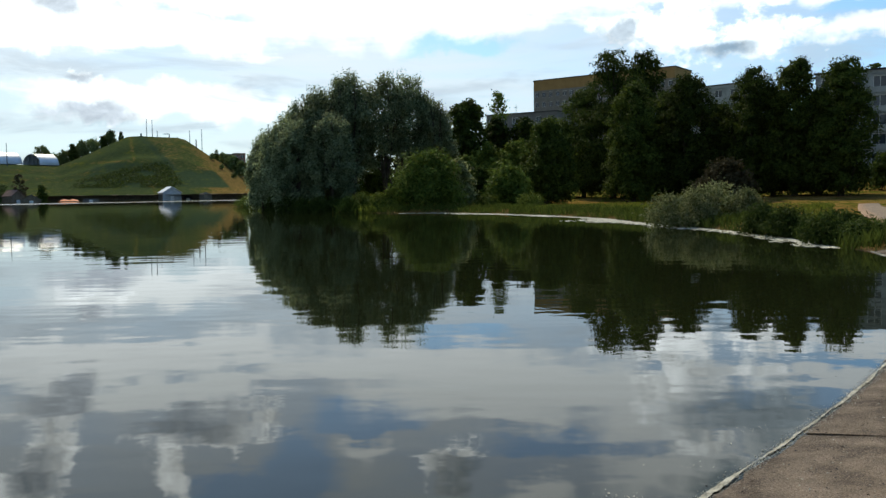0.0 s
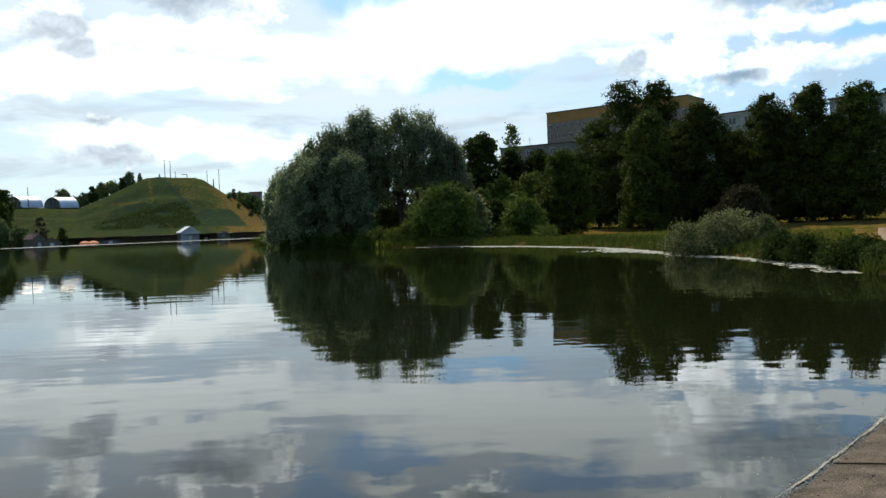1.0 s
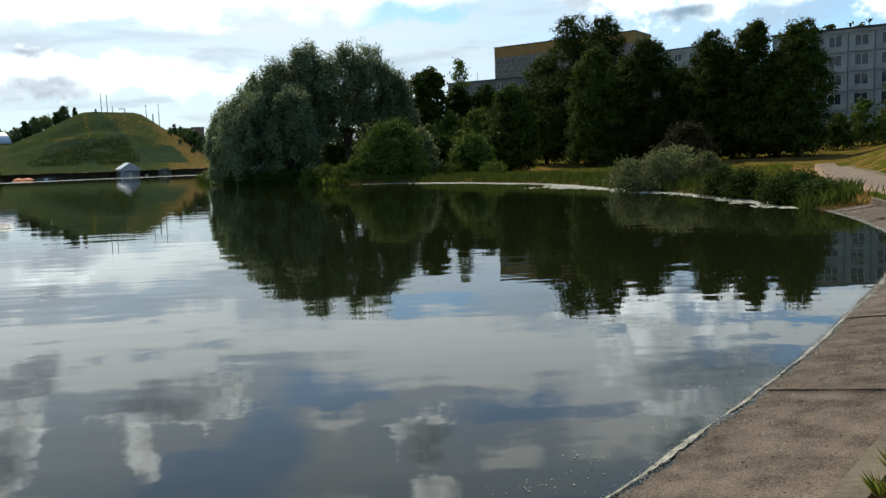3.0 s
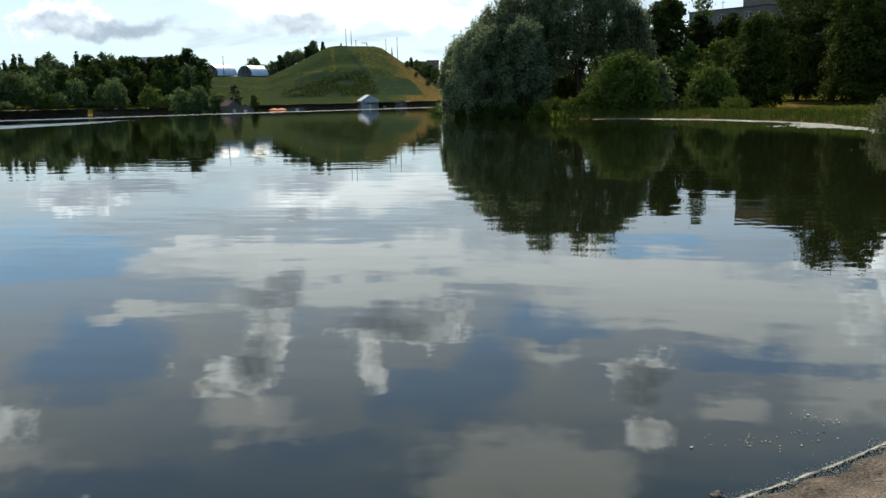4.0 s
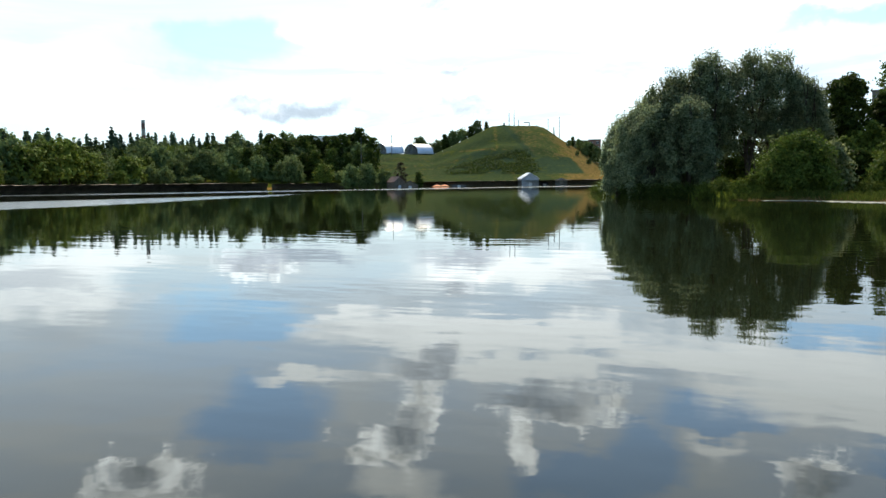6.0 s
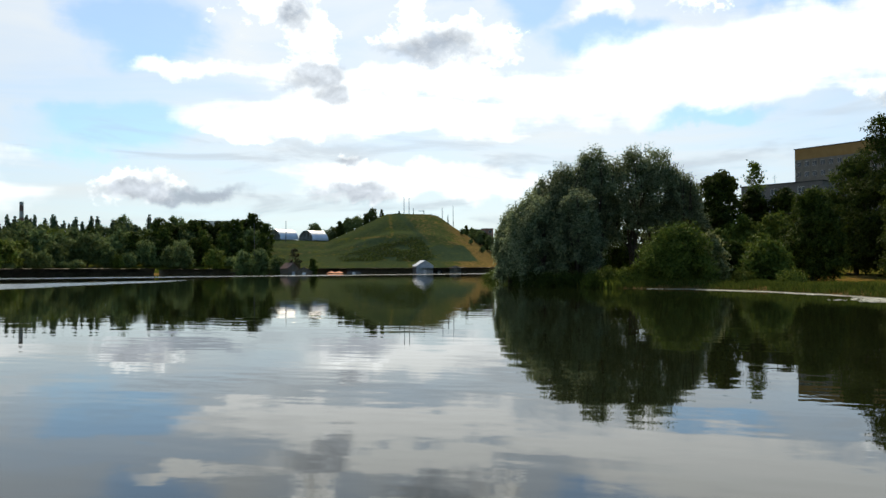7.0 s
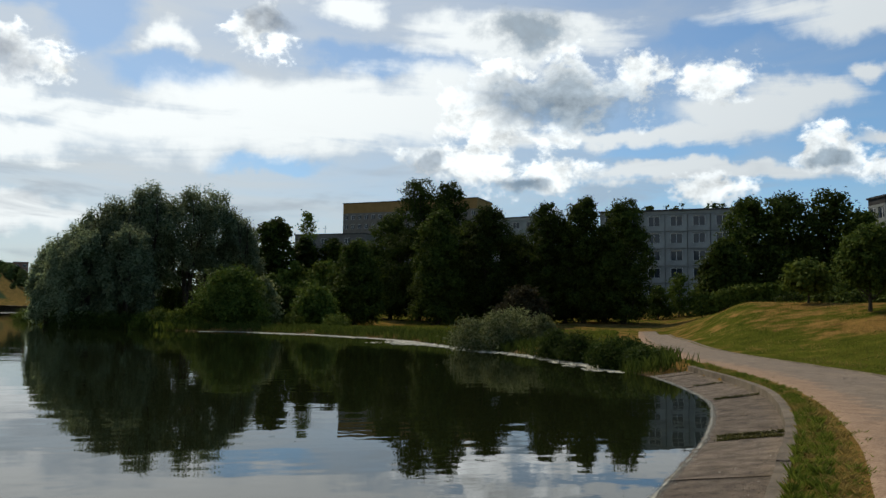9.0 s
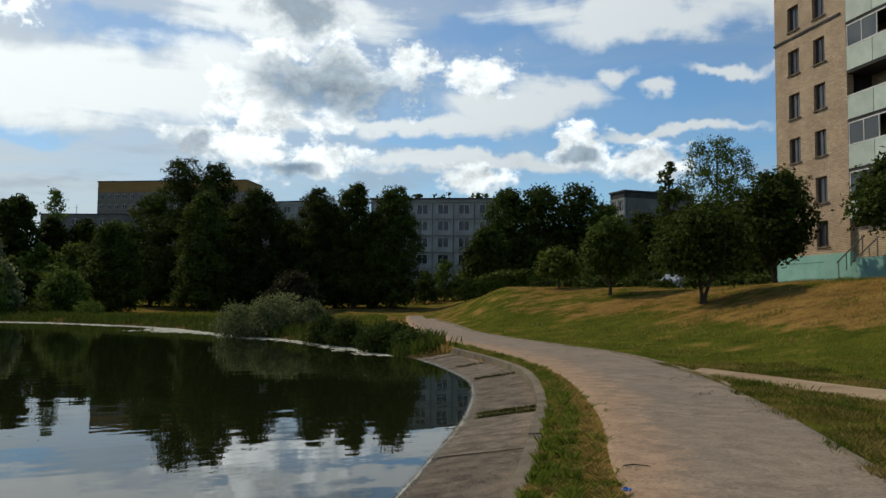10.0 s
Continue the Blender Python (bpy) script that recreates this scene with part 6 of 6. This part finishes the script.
# flecks, grit and litter near the kerb
v, f = [], []
for k in range(70):
    i = int(rng.integers(20, len(EDGE) - 5))
    p = offset(EDGE, -abs(rng.normal(0.2, 0.35)) + 0.1)[i] + rng.normal(0, 0.2, 2)
    r = rng.uniform(0.003, 0.011)
    base = len(v)
    for j in range(5):
        a = 6.28 * j / 5
        q = r * rng.uniform(0.5, 1.2)
        v.append((p[0] + math.cos(a) * q, p[1] + math.sin(a) * q, 0.006))
    f.append(tuple(range(base, base + 5)))
tagged(raw("floating_flecks", v, f, FOAM), "tiny pale flecks floating at the kerb", "flecks", kind="stuff")


# clusters of foam scraps on the water close to the slabs
v, f = [], []
for cx, cy, n in [(1.05, 4.9, 40), (0.55, 4.45, 34), (0.9, 4.6, 18), (2.3, 6.3, 26), (1.6, 5.4, 14), (3.0, 7.2, 14)]:
    for k in range(n):
        x, y = cx + rng.normal(0, 0.10), cy + rng.normal(0, 0.05)
        r = abs(rng.normal(0.001, 0.002)) + 0.0008
        base, a0 = len(v), rng.uniform(0, 6.28)
        v += [(x + math.cos(a0 + 1.257 * j) * r * rng.uniform(0.7, 1.6), y + math.sin(a0 + 1.257 * j) * r, 0.006) for j in range(5)]
        f.append(tuple(range(base, base + 5)))
tagged(raw("foam_scraps", v, f, FOAM), "scraps of pale foam drifting near the slabs", "foam", kind="stuff")

# grit, chips and leaf crumbs on the slabs and the path
for name, mat, n, seed, label in (("grit", SHADEMAT, 1800, 1, "dark crumbs and grit lying on the slabs"), ("chips", FOAM, 1500, 2, "pale stone chips lying on the slabs"), ("crumbs", BARK, 2200, 3, "brown leaf crumbs lying on the slabs")):
    r_ = np.random.default_rng(seed)
    v, f = [], []
    for k in range(n):
        i = int(r_.integers(20, len(EDGE) - 1))
        d = r_.uniform(0.08, SLAB_W - 0.02) ** 1.0
        t = r_.uniform(0, 1)
        q = LINES[-0.35][i] * (1 - (d + 0.35) / (SLAB_W + 0.35)) + LINES[SLAB_W][i] * ((d + 0.35) / (SLAB_W + 0.35)) + r_.normal(0, 0.15, 2) * (0.8, 1.0)
        z = -0.0545 + rise_ * (0.35 + d) + 0.004
        s = abs(r_.normal(0.003, 0.0035)) + 0.0015
        base, a0 = len(v), r_.uniform(0, 6.28)
        v += [(q[0] + math.cos(a0 + 2.1 * j) * s * r_.uniform(0.6, 2.0), q[1] + math.sin(a0 + 2.1 * j) * s, z) for j in range(3)] + [(q[0], q[1], z + s * 0.7)]
        f += [(base, base + 1, base + 3), (base + 1, base + 2, base + 3), (base + 2, base, base + 3)]
    tagged(raw(name, v, f, mat), label, "grit", kind="stuff")


def pebble(name, x, y, z, size, mat, label, category, seed):
    r = np.random.default_rng(seed)
    bm = bmesh.new()
    bmesh.ops.create_icosphere(bm, subdivisions=3, radius=1.0)
    for q in bm.verts:
        k = 1 + 0.35 * noise.noise(q.co * 1.7 + Vector((seed, 0, 0)))
        q.co = Vector((q.co.x * size[0], q.co.y * size[1], q.co.z * size[2])) * k
    ob = part(name, bm, mat, None)
    ob.matrix_world = pose(x, y, z, 0, 0, r.uniform(0, 360))
    return tagged(ob, label, category)


pebble("stone", 0.36, 3.74, 0.025, (0.038, 0.034, 0.032), ROCK, "dark wet stone at the waterline", "stone", 3)
x, y = 4.62, 5.16
bm = bmesh.new()
bmesh.ops.create_grid(bm, x_segments=5, y_segments=4, size=0.035)
for q in bm.verts:
    q.co.z = 0.03 * noise.noise(q.co * 60) + 0.01
bmesh.ops.solidify(bm, geom=list(bm.faces), thickness=0.004)
ob = part("litter", bm, BLUEPLASTIC, None)
ob.matrix_world = pose(x, y, ground_at(x, y) + 0.05, 0, 0, 30)
tagged(ob, "crumpled scrap of blue plastic on the path", "litter")
for k, (x, y, a) in enumerate([(5.4, 5.9, -35)]):
    v, f = [], []
    tube(v, f, [(-0.12, 0, 0), (-0.02, 0.02, 0.012), (0.13, -0.01, 0.004)], [0.006, 0.007, 0.004], 6)
    ob = raw("twig", v, f, BARK, None, True)
    ob.matrix_world = pose(x, y, ground_at(x, y) + 0.042, 0, 0, a)
    tagged(ob, "short dry twig lying on the path", "twig", "twigs on the path")

# moss and weeds in the wide joints between slabs
for k, (s, n, wide) in enumerate([(6.6, 1900, 0.075), (6.6, 1300, 0.055), (10.4, 800, 0.07), (11.4, 300, 0.05)]):
    i = int(np.argmin(np.abs(EDGE[:, 0] - s)))
    i = FIRST + round((i - FIRST) / 8) * 8 + (1 if k == 1 else 0)
    i = min(i, len(EDGE) - 1)
    u = np.clip(np.repeat(rng.uniform(0.14, 0.97, n // 20), 20) + rng.normal(0, 0.02, n // 20 * 20), 0.1, 0.99)
    n = len(u)
    p, q = offset(EDGE, 0.05)[i], offset(EDGE, SLAB_W)[i]
    x = p[0] * (1 - u) + q[0] * u + rng.normal(0, wide * 0.35, n)
    y = p[1] * (1 - u) + q[1] * u + rng.normal(0, wide * 0.35, n)
    z = -0.0545 + rise_ * (0.40 + (SLAB_W - 0.05) * u) + np.abs(rng.normal(0, 0.020, n)) + 0.006
    out = rng.normal(0, 0.6, (n, 3)) + (0, 0, 1)
    moss = quads("joint_moss", leaves_mesh(np.stack([x, y, z], 1), out, 0.019, rng, 0.5), MOSS)
    tagged(moss, "moss and small weeds filling an open slab joint", "moss", kind="stuff")
